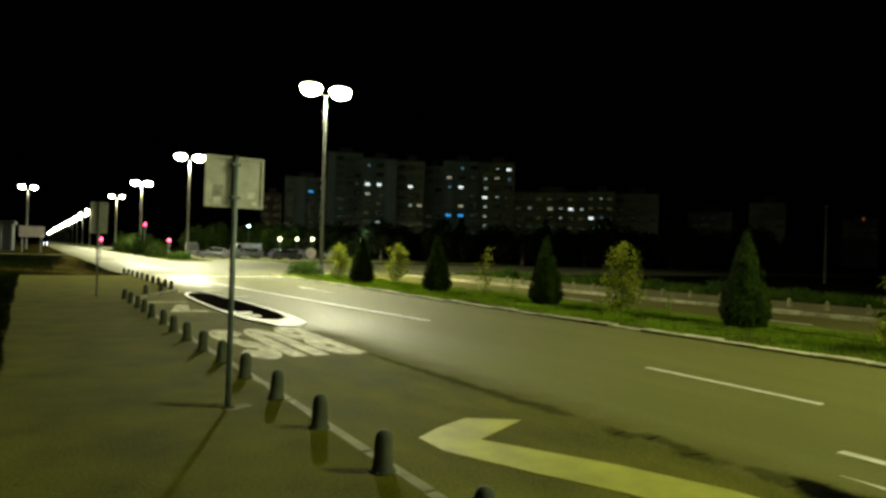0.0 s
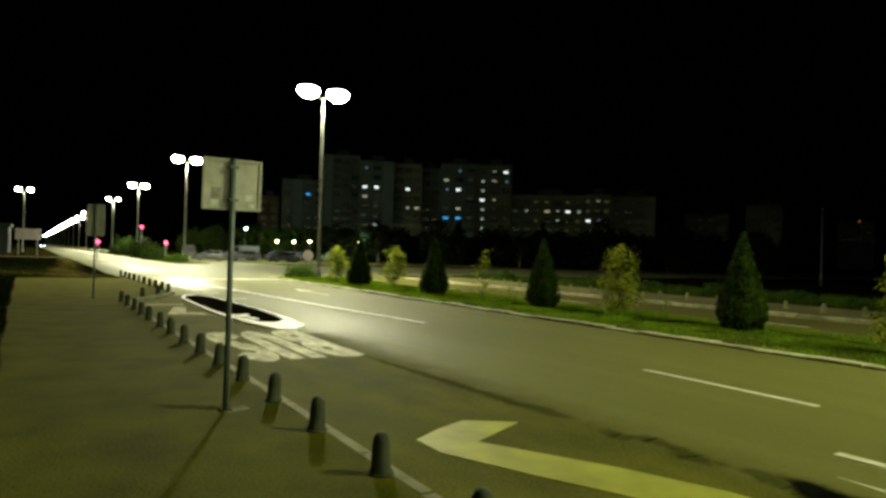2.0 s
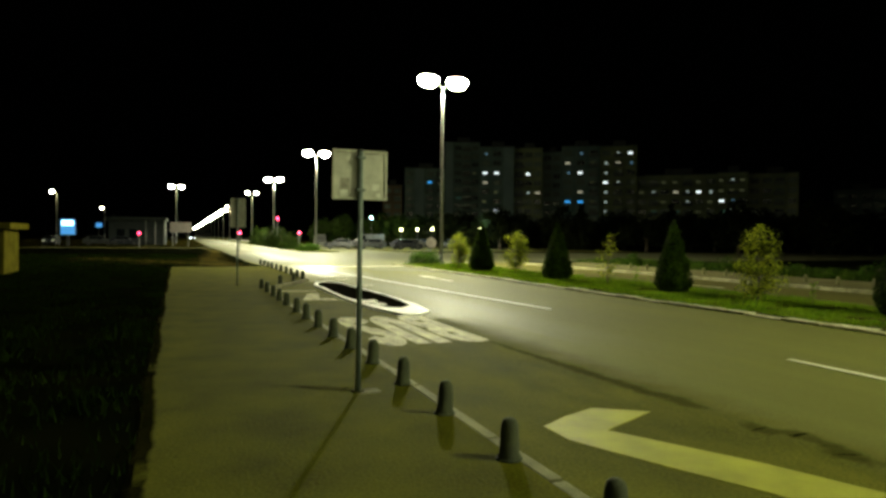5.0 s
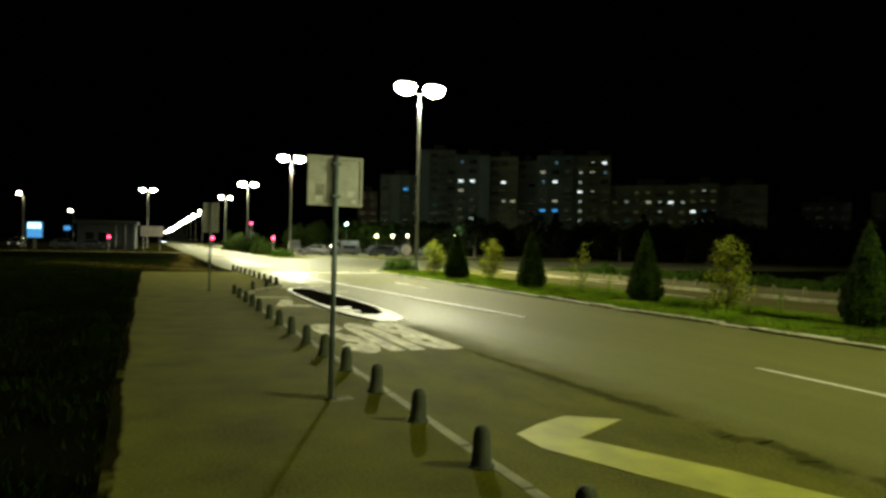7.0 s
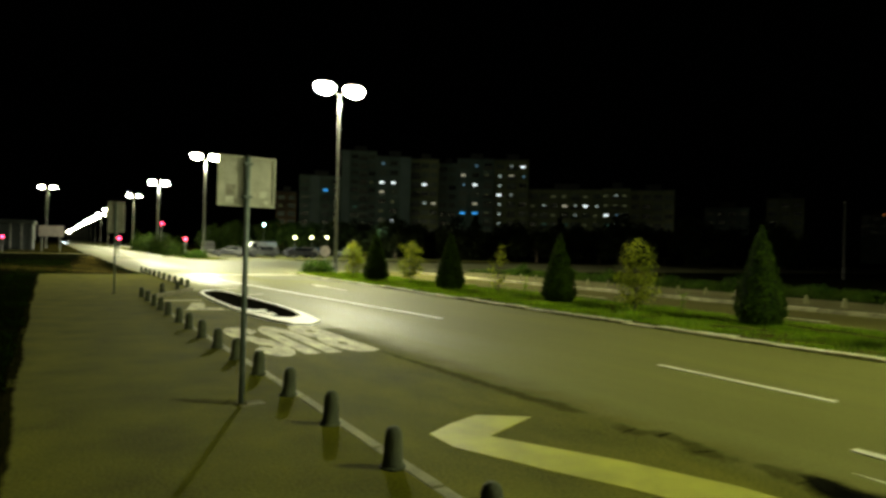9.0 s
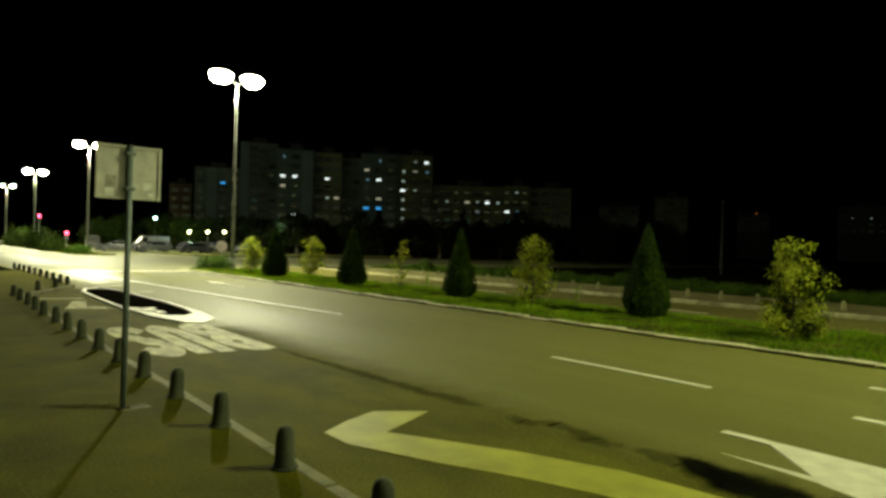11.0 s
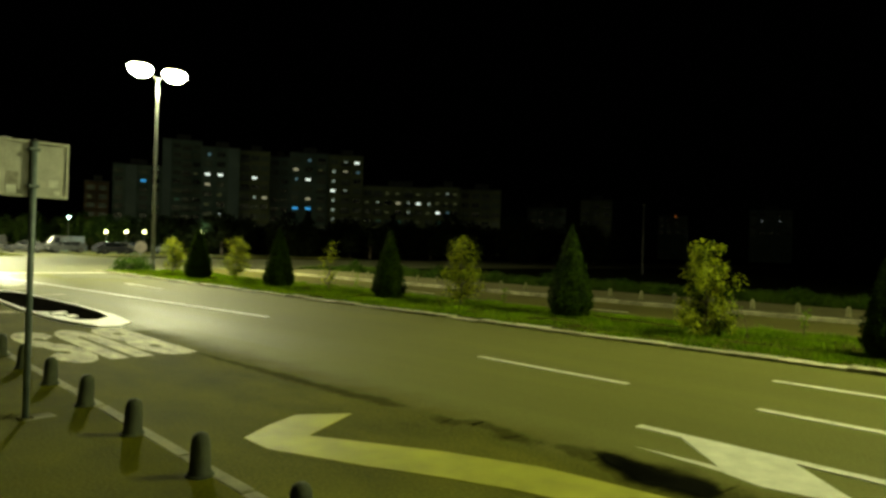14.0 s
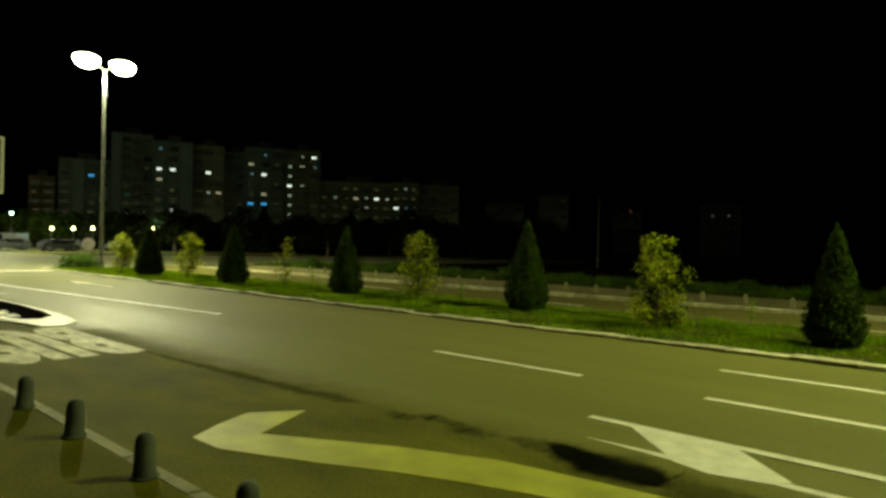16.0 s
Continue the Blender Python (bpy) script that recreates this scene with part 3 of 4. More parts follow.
n = len(outer)
for a, b in zip(rings, rings[1:]):
    for i in range(n):
        bm.faces.new((a[i], a[(i + 1) % n], b[(i + 1) % n], b[i]))
part("kerb_ring", bm, WHITE_KERB, island, "whitewashed concrete kerb")
rng = random.Random(4)
bm = bmesh.new()
mid = bm.verts.new((cx, cy, 0.012))
ring = []
for i in range(len(inner)):
    a, b = Vector(inner[i]), Vector(inner[(i + 1) % n])
    for k in range(4):
        p = a.lerp(b, k / 4)
        ring.append(bm.verts.new((p.x, p.y, 0.012 + rng.uniform(-0.004, 0.012))))
for i in range(len(ring)):
    bm.faces.new((ring[i], ring[(i + 1) % len(ring)], mid))
part("soil", bm, SOIL, island, "dark bare soil")
for x, y, s in ((4.8, 17.4, 0.2), (5.02, 17.2, 0.2), (5.14, 16.5, 0.13), (4.86, 16.3, 0.16), (5.22, 17.5, 0.08)):
    part("fallen_chip", boxed(x - s, x + s * 0.6, y - s * 1.6, y + s * 1.6, 0.0, 0.04, bevel=0.01), WHITE_KERB, island, "whitewashed lump of kerb")


# ---- bollards ----
def bollard(m, mat=CONCRETE, label="short round-topped weathered concrete bollard on the kerb"):
    b = thing("bollard", label, "bollard", "bollards along the kerb", m)
    part("shaft", lathe([(0.085, 0.0), (0.085, 0.025), (0.075, 0.045), (0.068, 0.19), (0.064, 0.25), (0.052, 0.285), (0.03, 0.303), (0.01, 0.308)], 18), mat, b, smooth=True)
    part("foot_ring", lathe([(0.1, 0.0), (0.1, 0.01), (0.088, 0.018)], 18), mat, b)
    return b


rng = random.Random(11)
first = bollard(pose(kerb_x(4.5) - 0.16, 4.5, 0.12))
spots = [(kerb_x(y) - 0.16, y) for y in (1.9, 3.2, 5.82, 7.12, 8.4, 9.6, 10.8, 12.05, 13.3, 14.5, 16.0, 17.2, 18.4, 19.8, 21.2)]
spots += [(3.4, 23.2), (4.05, 24.6), (4.55, 25.6), (4.52, 26.9), (4.48, 28.3), (4.46, 29.7), (4.42, 31.2), (4.4, 32.7), (4.36, 34.2), (4.33, 35.8), (4.3, 37.4), (4.25, 39.0)]
for x, y in spots:
    copy_thing(first, pose(x, y, 0.12, rng.uniform(-2, 2), rng.uniform(-2, 2), rng.uniform(0, 360)))
# paler copy of the bollard: lamplight on the far row is in its colour
far_first = bollard(pose(22.8, 5.5, 0.112), NEAR_KERB, "short concrete bollard on the far pavement, lamplight in its pale colour")
for k in range(-4, 19):
    if k:
        copy_thing(far_first, pose(22.8 + 0.9 * min(max(k, 0), 6) / 6, 5.5 + 1.42 * k, 0.112, rng.uniform(-3, 3), rng.uniform(-3, 3), rng.uniform(0, 360)))


# ---- lamps ----
def street_lamp(x, y, arms=2, watts=LAMP_WATTS, height=11.7, turn=0.0, tilt=0.0, size=1.0, added_fill=0.0, edge=0.12, colour=LAMP_COLOUR):
    lamp = thing("street_lamp", "tall grey steel street lamp with lit double heads" if arms == 2 else "tall grey street lamp with one lit head", "street lamp", "street lamps", pose(x, y, 0.05, 0, 0, turn))
    part("base_flange", lathe([(0.24, 0), (0.24, 0.04), (0.16, 0.07), (0.15, 0.5), (0.12, 0.56)], 14), STEEL, lamp)
    part("pole", tubed((0, 0, 0.05), (0, 0, height - 0.35), 0.12, 0.07, 14), STEEL, lamp, smooth=False)
    for side in ((-1, 1) if arms == 2 else (-1,)):
        part("arm", tubed((0, 0, height - 0.45), (side * 0.6, 0, height - 0.06), 0.045, 0.04, 10), STEEL, lamp)
        bm = bmesh.new()
        bmesh.ops.create_uvsphere(bm, u_segments=16, v_segments=8, radius=1.0)
        for v in bm.verts:
            v.co = Vector((side * 0.98 + v.co.x * 0.6, v.co.y * 0.36, height + 0.22 + max(v.co.z, 0.0) * 0.22))
        head = part("lamp_head", bm, STEEL, lamp, "grey lamp housing", True)
        # diffuser built larger than real: the lamp's glare is put into its shape
        bm = bmesh.new()
        bmesh.ops.create_uvsphere(bm, u_segments=16, v_segments=10, radius=1.0)
        for v in bm.verts:
            v.co = Vector((side * 0.98 + v.co.x * 0.7 * size, v.co.y * 0.46 * size, height + 0.06 + v.co.z * size * (0.52 if v.co.z < 0 else 0.24)))
        part("bowl", bm, BOWL, head, "glowing diffuser bowl, oversized for the lamp's glare", True)
    if watts:
        data = bpy.data.lights.new("street_lamp_light", "SPOT")
        data.spot_size, data.spot_blend = radians(168), edge
        data.energy, data.color, data.shadow_soft_size = watts, colour, 0.2
        light = new("street_lamp_light", data)
        light.parent = lamp
        light.location = (0 if arms == 2 else -0.98, 0, height - 0.75)
        light.rotation_euler = (0, radians(tilt), 0)
    if added_fill:
        # added spot without a source of its own, brightens the near road and pavement
        data = bpy.data.lights.new("added_fill_spot", "SPOT")
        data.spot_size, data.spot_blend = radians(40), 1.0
        data.energy, data.color, data.shadow_soft_size = added_fill, LAMP_COLOUR, 0.2
        fill_spot = new("added_fill_spot", data)
        fill_spot.parent = lamp
        fill_spot.location = (0, 0, height - 0.75)
        fill_spot.rotation_euler = (radians(-80), 0, radians(-14))
    return lamp


street_lamp(15.5, -2.9, watts=LAMP_WATTS * 0.235, tilt=45, edge=0.4, colour=OLD_LAMP_COLOUR)
street_lamp(16.4, -41.5, watts=LAMP_WATTS * 0.3, colour=OLD_LAMP_COLOUR)
# only the first lamp carries the added spot for the near ground
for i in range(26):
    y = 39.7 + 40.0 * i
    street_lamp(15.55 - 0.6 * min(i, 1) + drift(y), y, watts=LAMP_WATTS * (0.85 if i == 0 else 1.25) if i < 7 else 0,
                size=1.0 if i == 0 else 0.9 if i < 3 else 0.62, added_fill=LAMP_WATTS * 0.48 if i == 0 else 0.0, edge=0.22)
street_lamp(-2.4, 147, watts=LAMP_WATTS * 0.08, size=0.75)
street_lamp(-29.2, 178, arms=1, watts=LAMP_WATTS * 0.035, size=0.66)
street_lamp(-30, 277, arms=1, watts=0, size=0.75)


# ---- signs ----
def square_sign(m, w, z0, z1, label, stickers):
    s = thing("road_sign", label, "road sign", "", m)
    part("post", tubed((0, 0, 0), (0, 0, z1 - 0.01), 0.027, 0.027, 14), POST_PAINT, s, "painted round steel post", True)
    part("post_cap", lathe([(0.029, z1 - 0.012), (0.029, z1), (0.01, z1 + 0.012)], 14), DARK_METAL, s)
    part("base_plate", boxed(-0.06, 0.06, -0.06, 0.06, 0, 0.012, bevel=0.004), TAR, s)
    panel = part("panel", boxed(-w / 2, w / 2, 0.036, 0.042, z0, z1, bevel=0.002), SIGN_BACK, s, "weathered bare sign back")
    bm = bmesh.new()
    e = 0.022
    box(bm, -w / 2, -w / 2 + e, 0.022, 0.036, z0, z1)
    box(bm, w / 2 - e, w / 2, 0.022, 0.036, z0, z1)
    box(bm, -w / 2 + e, w / 2 - e, 0.022, 0.036, z0, z0 + e)
    box(bm, -w / 2 + e, w / 2 - e, 0.022, 0.036, z1 - e, z1)
    part("rim", bm, SIGN_BACK, panel)
    for z in (z0 + 0.1, z1 - 0.08):
        part("clamp", boxed(-0.045, 0.045, -0.034, 0.036, z - 0.014, z + 0.014, bevel=0.006), POST_PAINT, s)
    if stickers:
        part("sticker", boxed(-w * 0.36, -w * 0.2, 0.032, 0.0355, z0 + 0.06, z0 + 0.22), STICKER, panel, "peeled dark sticker")
        part("sticker", boxed(-w * 0.36, -w * 0.22, 0.029, 0.0315, z0 + 0.03, z0 + 0.1), PALE_STICKER, panel, "pale torn sticker")
        part("sticker", boxed(w * 0.22, w * 0.36, 0.032, 0.0355, z0 + 0.1, z0 + 0.17), PALE_STICKER, panel, "pale torn sticker")
        part("sticker", boxed(w * 0.3, w * 0.38, 0.029, 0.0315, z0 + 0.03, z0 + 0.07), PALE_STICKER, panel, "pale torn sticker")
    return s


square_sign(pose(2.2, 6.9, 0.12, 0, 0.3, 0), 0.58, 2.015, 2.53, "square bus stop sign on a post, seen from its weathered back", True)
square_sign(pose(1.97, 22.8, 0.12, 0, 0, -30), 0.5, 1.9, 2.85, "upright rectangular sign on a thin post, back showing", False)

slab("sign_footing", [(2.16, 7.02), (2.42, 7.0), (2.44, 6.82), (2.17, 6.8)], 0.1, 0.126, NEAR_KERB, "rough concrete footing round the sign post", "footing")

disc = thing("round_sign", "pale round sign on a short post in the median", "road sign", "", pose(15.3, 41.0, 0.06))
part("post", tubed((0, 0, 0), (0, 0, 1.6), 0.03, 0.03), STEEL, disc)
part("disc", tubed((0, -0.04, 1.35), (0, -0.05, 1.35), 0.36, 0.36, 28), SIGN_FACE, disc, "pale round plate")


def traffic_light(x, y, z, lens=0.15):
    t = thing("traffic_light", "dark traffic light on a pole showing red", "traffic light", "traffic lights at the crossing", pose(x, y, 0.05))
    part("pole", tubed((0, 0.12, 0), (0, 0.12, z + 0.3), 0.06, 0.05), STEEL, t)
    body = part("housing", boxed(-0.17, 0.17, -0.1, 0.1, z - 0.75, z + 0.25, bevel=0.03), DARK_METAL, t)
    for k, mat in ((0, RED_GLOW), (1, DARK_METAL), (2, DARK_METAL)):
        part("lens", tubed((0, -0.1, z - 0.33 * k), (0, -0.13, z - 0.33 * k), lens * 0.8 if k == 0 else 0.11, lens * 0.8 if k == 0 else 0.11, 20), mat, body, "lit red lens" if k == 0 else "unlit lens")
    return t


traffic_light(13.6, 110, 4.6, 0.24)
traffic_light(13.2, 84, 2.15, 0.2)
traffic_light(5.5, 76, 2.0, 0.19)
traffic_light(-6.2, 100, 1.92, 0.2)


# ---- plants ----
def leaves(name, centres, normals, size, mat, seed, aspect=1.6):
    """Many small bent leaves in one mesh."""
    rng = np.random.default_rng(seed)
    n = len(centres)
    c = np.asarray(centres, float)
    nrm = np.asarray(normals, float) + rng.normal(0, 0.55, (n, 3))
    nrm /= np.linalg.norm(nrm, axis=1)[:, None] + 1e-9
    t = np.cross(nrm, rng.normal(0, 1, (n, 3)))
    t /= np.linalg.norm(t, axis=1)[:, None] + 1e-9
    b = np.cross(nrm, t)
    s = size * rng.uniform(0.6, 1.4, (n, 1))
    v = np.stack([c - t * s * aspect, c + b * s * 0.5 + nrm * s * 0.15, c + t * s * aspect, c - b * s * 0.5 + nrm * s * 0.15], 1).reshape(-1, 3)
    me = bpy.data.meshes.new(name)
    me.from_pydata(v.tolist(), [], [(4 * i, 4 * i + 1, 4 * i + 2, 4 * i + 3) for i in range(n)])
    me.materials.append(mat)
    return me


def cypress(x, y, height, width, seed, lean=0.0):
    rng = np.random.default_rng(seed)
    tree = thing("cypress", "dense dark green conical cypress on the median grass", "tree", "cypresses on the median", pose(x, y, 0.06, lean, 0, seed * 77))
    part("trunk", tubed((0, 0, -0.05), (0, 0, height * 0.85), 0.06, 0.012, 8), BARK, tree)
    r0 = width / 2

    def radius(f, a):
        base = 1.0 - 0.42 * max(0.0, 1 - f / 0.2) ** 2
        lump = 1 + 0.13 * noise.noise((3 * math.cos(a) + seed, 3 * math.sin(a), f * 5.5)) + 0.1 * noise.noise((8 * math.cos(a), 8 * math.sin(a) + seed, f * 13))
        return r0 * base * max(0.035, (1 - f) ** 0.8) * lump * (1.12 if f < 0.5 else 1.12 - 0.1 * (f - 0.5))

    # added solid core; its dark colour is the shade between the scales
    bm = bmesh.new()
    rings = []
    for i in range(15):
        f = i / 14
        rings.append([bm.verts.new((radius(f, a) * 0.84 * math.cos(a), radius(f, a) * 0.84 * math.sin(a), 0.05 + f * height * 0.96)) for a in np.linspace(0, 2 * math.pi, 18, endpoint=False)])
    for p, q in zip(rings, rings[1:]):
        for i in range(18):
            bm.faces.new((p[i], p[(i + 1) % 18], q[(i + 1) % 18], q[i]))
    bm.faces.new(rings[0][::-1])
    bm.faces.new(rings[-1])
    part("inner_crown", bm, CYPRESS_SHADE, tree, smooth=True)
    cs, ns = [], []
    while len(cs) < 5200:
        f = 1 - math.sqrt(rng.uniform(0, 1))
        a = rng.uniform(0, 2 * math.pi)
        r = radius(f, a) * rng.uniform(0.84, 1.06) + 0.01
        cs.append((r * math.cos(a), r * math.sin(a), 0.04 + f * height * 0.99))
        ns.append((math.cos(a), math.sin(a), 0.2))
    shared("crown", leaves("crown", cs, ns, 0.03, CYPRESS, seed), tree)
    return tree


def shrub(x, y, height, width, seed, count=2600, low=0.12):
    rng = np.random.default_rng(seed)
    tree = thing("shrub", "loose yellow-green young shrub on the median grass" if count > 900 else "thin sparse young sapling on the median grass", "shrub", "shrubs on the median", pose(x, y, 0.06))
    bm = bmesh.new()
    tips = []
    tube(bm, (0, 0, -0.05), (0.03, 0, height * 0.5), 0.03, 0.02, 7)
    tube(bm, (0.03, 0, height * 0.5), (0, 0.02, height * 0.96), 0.02, 0.006, 7)
    for i in range(34 if count > 900 else 22):
        a, f = rng.uniform(0, 2 * math.pi), rng.uniform(low, 0.9)
        reach = width / 2 * rng.uniform(0.45, 1.0) * (1.0 - 0.55 * max(0, f - 0.5) / 0.5)
        if i < 5 and count > 900:
            reach *= 1.05
        p = (0.02, 0, f * height * 0.85)
        q = (reach * math.cos(a), reach * math.sin(a), min(height, f * height + rng.uniform(0.05, 0.25)))
        tube(bm, p, q, 0.012, 0.004, 5)
        tips.append((q, 0.07 + 0.07 * rng.uniform()))
        tips.append((tuple((np.array(p) + np.array(q)) / 2), 0.1))
    tips.append(((0, 0.02, height * 0.96), 0.1))
    part("trunk", bm, BARK, tree)
    cs, ns = [], []
    for i in range(count):
        q, s = tips[rng.integers(len(tips))]
        d = rng.normal(0, 1, 3)
        d /= np.linalg.norm(d)
        cs.append(np.array(q) + d * s * rng.uniform(0.2, 1.2) ** 1.3 * 1.6 * (width / 1.1))
        ns.append(d + (0, 0, 0.4))
    cs = np.array(cs)
    cs[:, 2] = np.clip(cs[:, 2], 0.04, height * 1.03)
    shared("crown", leaves("crown", cs, ns, 0.036, LEAF, seed, 1.2), tree)
    return tree


cypress(14.55, 31.2, 2.46, 1.35, 1)
cypress(14.75, 24.0, 2.41, 1.25, 2)
cypress(15.05, 17.3, 2.36, 1.16, 3)
cypress(15.45, 10.2, 2.47, 1.2, 4)
cypress(14.45, 2.7, 2.26, 1.02, 5)
shrub(14.9, 35.1, 1.95, 1.45, 21, 4200, 0.02)
shrub(15.45, 29.1, 2.0, 1.5, 22, 3400, 0.1)
shrub(15.7, 21.8, 1.9, 0.95, 23, 620)
shrub(15.6, 14.4, 2.1, 1.45, 24, 4200, 0.05)
shrub(14.5, 6.1, 2.02, 1.18, 25, 7200, 0.03)


def weed(x, y, height, lean, seed, count):
    """A single thin stem with a few leaves."""
    rng = np.random.default_rng(seed)
    w = thing("weed", "thin leaning weed stem with few leaves on the median", "weed", "weeds on the median", pose(x, y, 0.08))
    bm = bmesh.new()
    pts = [Vector((lean[0] * f * f * height, lean[1] * f * f * height, f * height - 0.03)) for f in (0.0, 0.35, 0.7, 1.0)]
    for p, q, r in zip(pts, pts[1:], (0.014, 0.011, 0.008)):
        tube(bm, p, q, r, r * 0.75, 6)
    part("stem", bm, BARK, w)
    cs = [np.array(pts[0].lerp(pts[-1], rng.uniform(0.15, 1.0))) + rng.normal(0, 0.05, 3) * (1, 1, 0.5) + (0, 0, 0.03) for k in range(count)]
    shared("leaves", leaves("leaves", cs, rng.normal(0, 1, (count, 3)), 0.028, GRASS, seed, 1.6), w)


weed(15.1, 5.45, 0.95, (-0.3, 0.25), 301, 26)
weed(16.4, 4.75, 0.6, (0.05, 0.0), 302, 50)
weed(15.9, 12.9, 0.6, (0.1, 0.1), 303, 60)
weed(16.3, 20.9, 0.7, (0.1, -0.1), 304, 80)


def bush(x, y, height, width, seed, mat=UNLIT_LEAF, count=1600, label="low dark green bush", leaf=0.05, z=0.06):
    rng = np.random.default_rng(seed)
    b = thing("bush", label, "bush", "", pose(x, y, z))
    bm = bmesh.new()
    for i in range(7):
        a = rng.uniform(0, 6.28)
        tube(bm, (0, 0, -0.05), (width * 0.3 * math.cos(a), width * 0.3 * math.sin(a), height * 0.7), 0.02, 0.008, 5)
    part("stems", bm, BARK, b)
    cs, ns = [], []
    for i in range(count):
        d = rng.normal(0, 1, 3)
        d[2] = abs(d[2])
        d /= np.linalg.norm(d)
        lump = 0.8 + 0.35 * noise.noise((d[0] * 2.2 + seed, d[1] * 2.2, d[2] * 2.2))
        r = rng.uniform(0.55, 1.0) * lump
        cs.append((d[0] * width / 2 * r, d[1] * width / 2 * r, 0.05 + d[2] * height * r))
        ns.append(d)
    shared("crown", leaves("crown", cs, ns, leaf, mat, seed, 1.3), b)
    return b


bush(14.55, 39.9, 1.0, 2.8, 31, BUSH_LEAF, 2600, label="low green bush at the end of the median")
bush(13.4, 78.5, 1.1, 3.4, 32, BUSH_LEAF, label="rounded bush at the median's end past the crossing", leaf=0.09)
for i, (x, y, h, w) in enumerate(((13.6, 96, 2.6, 4.5), (13.2, 103, 3.4, 5.0), (13.6, 112, 4.2, 5.0), (12.9, 122, 3.7, 5.0), (12.8, 134, 4.0, 5.0), (12.6, 90, 1.9, 3.0))):
    bush(x, y, h, w, 40 + i, MEDIAN_LEAF, 2200, "tall roadside bush in the median past the crossing", 0.13)
for i in range(16):
    y = -2 + 2.7 * i
    bush(28.4 + 1.1 * math.sin(i * 2.1), y, 0.4 + 0.25 * (i % 3), 1.7 + 0.5 * (i % 2), 60 + i, BUSH_LEAF, 800, "low scrubby bush in the rough grass", 0.06)


def broad_tree(x, y, height, width, seed, pointed=False, mat=UNLIT_LEAF):
    rng = np.random.default_rng(seed)
    tree = thing("tree", "dark pointed tree against the flats" if pointed else "dark broad tree in front of the flats", "tree", "dark trees before the flats", pose(x, y, 0.05))
    bm = bmesh.new()
    tube(bm, (0, 0, -0.1), (0.1, 0, height * 0.55), 0.22, 0.12, 8)
    blobs = []
    for i in range(12):
        a, f = rng.uniform(0, 6.28), rng.uniform(0.15, 0.85)
        reach = width / 2 * (rng.uniform(0.3, 0.75) if not pointed else 0.7 * (1 - f))
        q = (reach * math.cos(a), reach * math.sin(a), height * (0.2 + 0.68 * f))
        tube(bm, (0.05, 0, height * min(0.5, 0.25 + 0.3 * f)), q, 0.07, 0.02, 5)
        blobs.append((q, width * 0.24 * rng.uniform(0.7, 1.2) * (1 - 0.6 * f if pointed else 1)))
    blobs.append(((0, 0, height * 0.88), width * (0.08 if pointed else 0.22)))
    part("trunk", bm, BARK, tree)
    cs, ns = [], []
    for i in range(3000):
        q, s = blobs[rng.integers(len(blobs))]
        d = rng.normal(0, 1, 3)
        d /= np.linalg.norm(d)
        cs.append(np.maximum(np.array(q) + d * s * rng.uniform(0.5, 1.0), (-99, -99, 0.15)))
        ns.append(d)
    shared("crown", leaves("crown", cs, ns, 0.26, mat, seed, 1.3), tree)
    return tree


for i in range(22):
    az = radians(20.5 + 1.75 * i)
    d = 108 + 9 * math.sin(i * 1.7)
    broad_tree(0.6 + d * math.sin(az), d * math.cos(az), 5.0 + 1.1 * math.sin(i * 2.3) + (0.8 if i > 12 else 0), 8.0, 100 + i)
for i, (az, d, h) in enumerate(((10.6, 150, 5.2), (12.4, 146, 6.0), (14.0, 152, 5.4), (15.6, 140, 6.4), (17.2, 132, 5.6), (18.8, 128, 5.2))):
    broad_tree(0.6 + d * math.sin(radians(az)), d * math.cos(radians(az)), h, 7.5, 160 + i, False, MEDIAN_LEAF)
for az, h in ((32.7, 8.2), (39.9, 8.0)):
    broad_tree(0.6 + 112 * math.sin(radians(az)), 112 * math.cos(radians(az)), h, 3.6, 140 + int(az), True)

# ---- far lamps, pole ----
def globe_lamp(x, y, z, mat, watts, r=0.2, base=0.05):
    g = thing("park_lamp", "slim park lamp with a lit round globe", "park lamp", "park lamps before the flats", pose(x, y, base))
    part("pole", tubed((0, 0, 0), (0, 0, z - r), 0.06, 0.045, 8), DARK_METAL, g)
    bm = bmesh.new()
    bmesh.ops.create_uvsphere(bm, u_segments=14, v_segments=10, radius=r)
    bmesh.ops.translate(bm, verts=bm.verts, vec=(0, 0, z))
    part("globe", bm, mat, g, "lit round globe", True)
    if watts:
        data = bpy.data.lights.new("park_lamp_light", "POINT")
        data.energy, data.color, data.shadow_soft_size = watts, (0.6, 1.0, 0.85), 0.3
        light = new("park_lamp_light", data)
        light.parent = g
        light.location = (0, 0, z + r + 0.35)


for az, el, d, mat, watts in ((17.2, 0.64, 98, GLOBE, 220), (18.6, 0.68, 98, GLOBE, 220), (19.9, 0.72, 98, GLOBE, 220), (24.1, 0.84, 98, GLOBE, 220), (14.65, 1.65, 120, COLD_LAMP, 1500)):
    globe_lamp(0.6 + d * math.sin(radians(az)), d * math.cos(radians(az)), 1.75 + d * math.tan(radians(el)), mat, watts)
ORANGE_LAMP = glowing("orange_lamp", (1.0, 0.32, 0.06), 0.3)
globe_lamp(269.6, 133.1, 18.9, ORANGE_LAMP, 0, 0.3, -0.06)
pole = thing("utility_pole", "thin wooden utility pole in the dark field", "utility pole", "", pose(53.0, 28.8, 0.1))
part("shaft", tubed((0, 0, 0), (0, 0, 6.0), 0.08, 0.05, 10), RUBBER, pole)
part("cap", lathe([(0.085, 6.0), (0.06, 6.08), (0.02, 6.1)], 10), STEEL, pole)


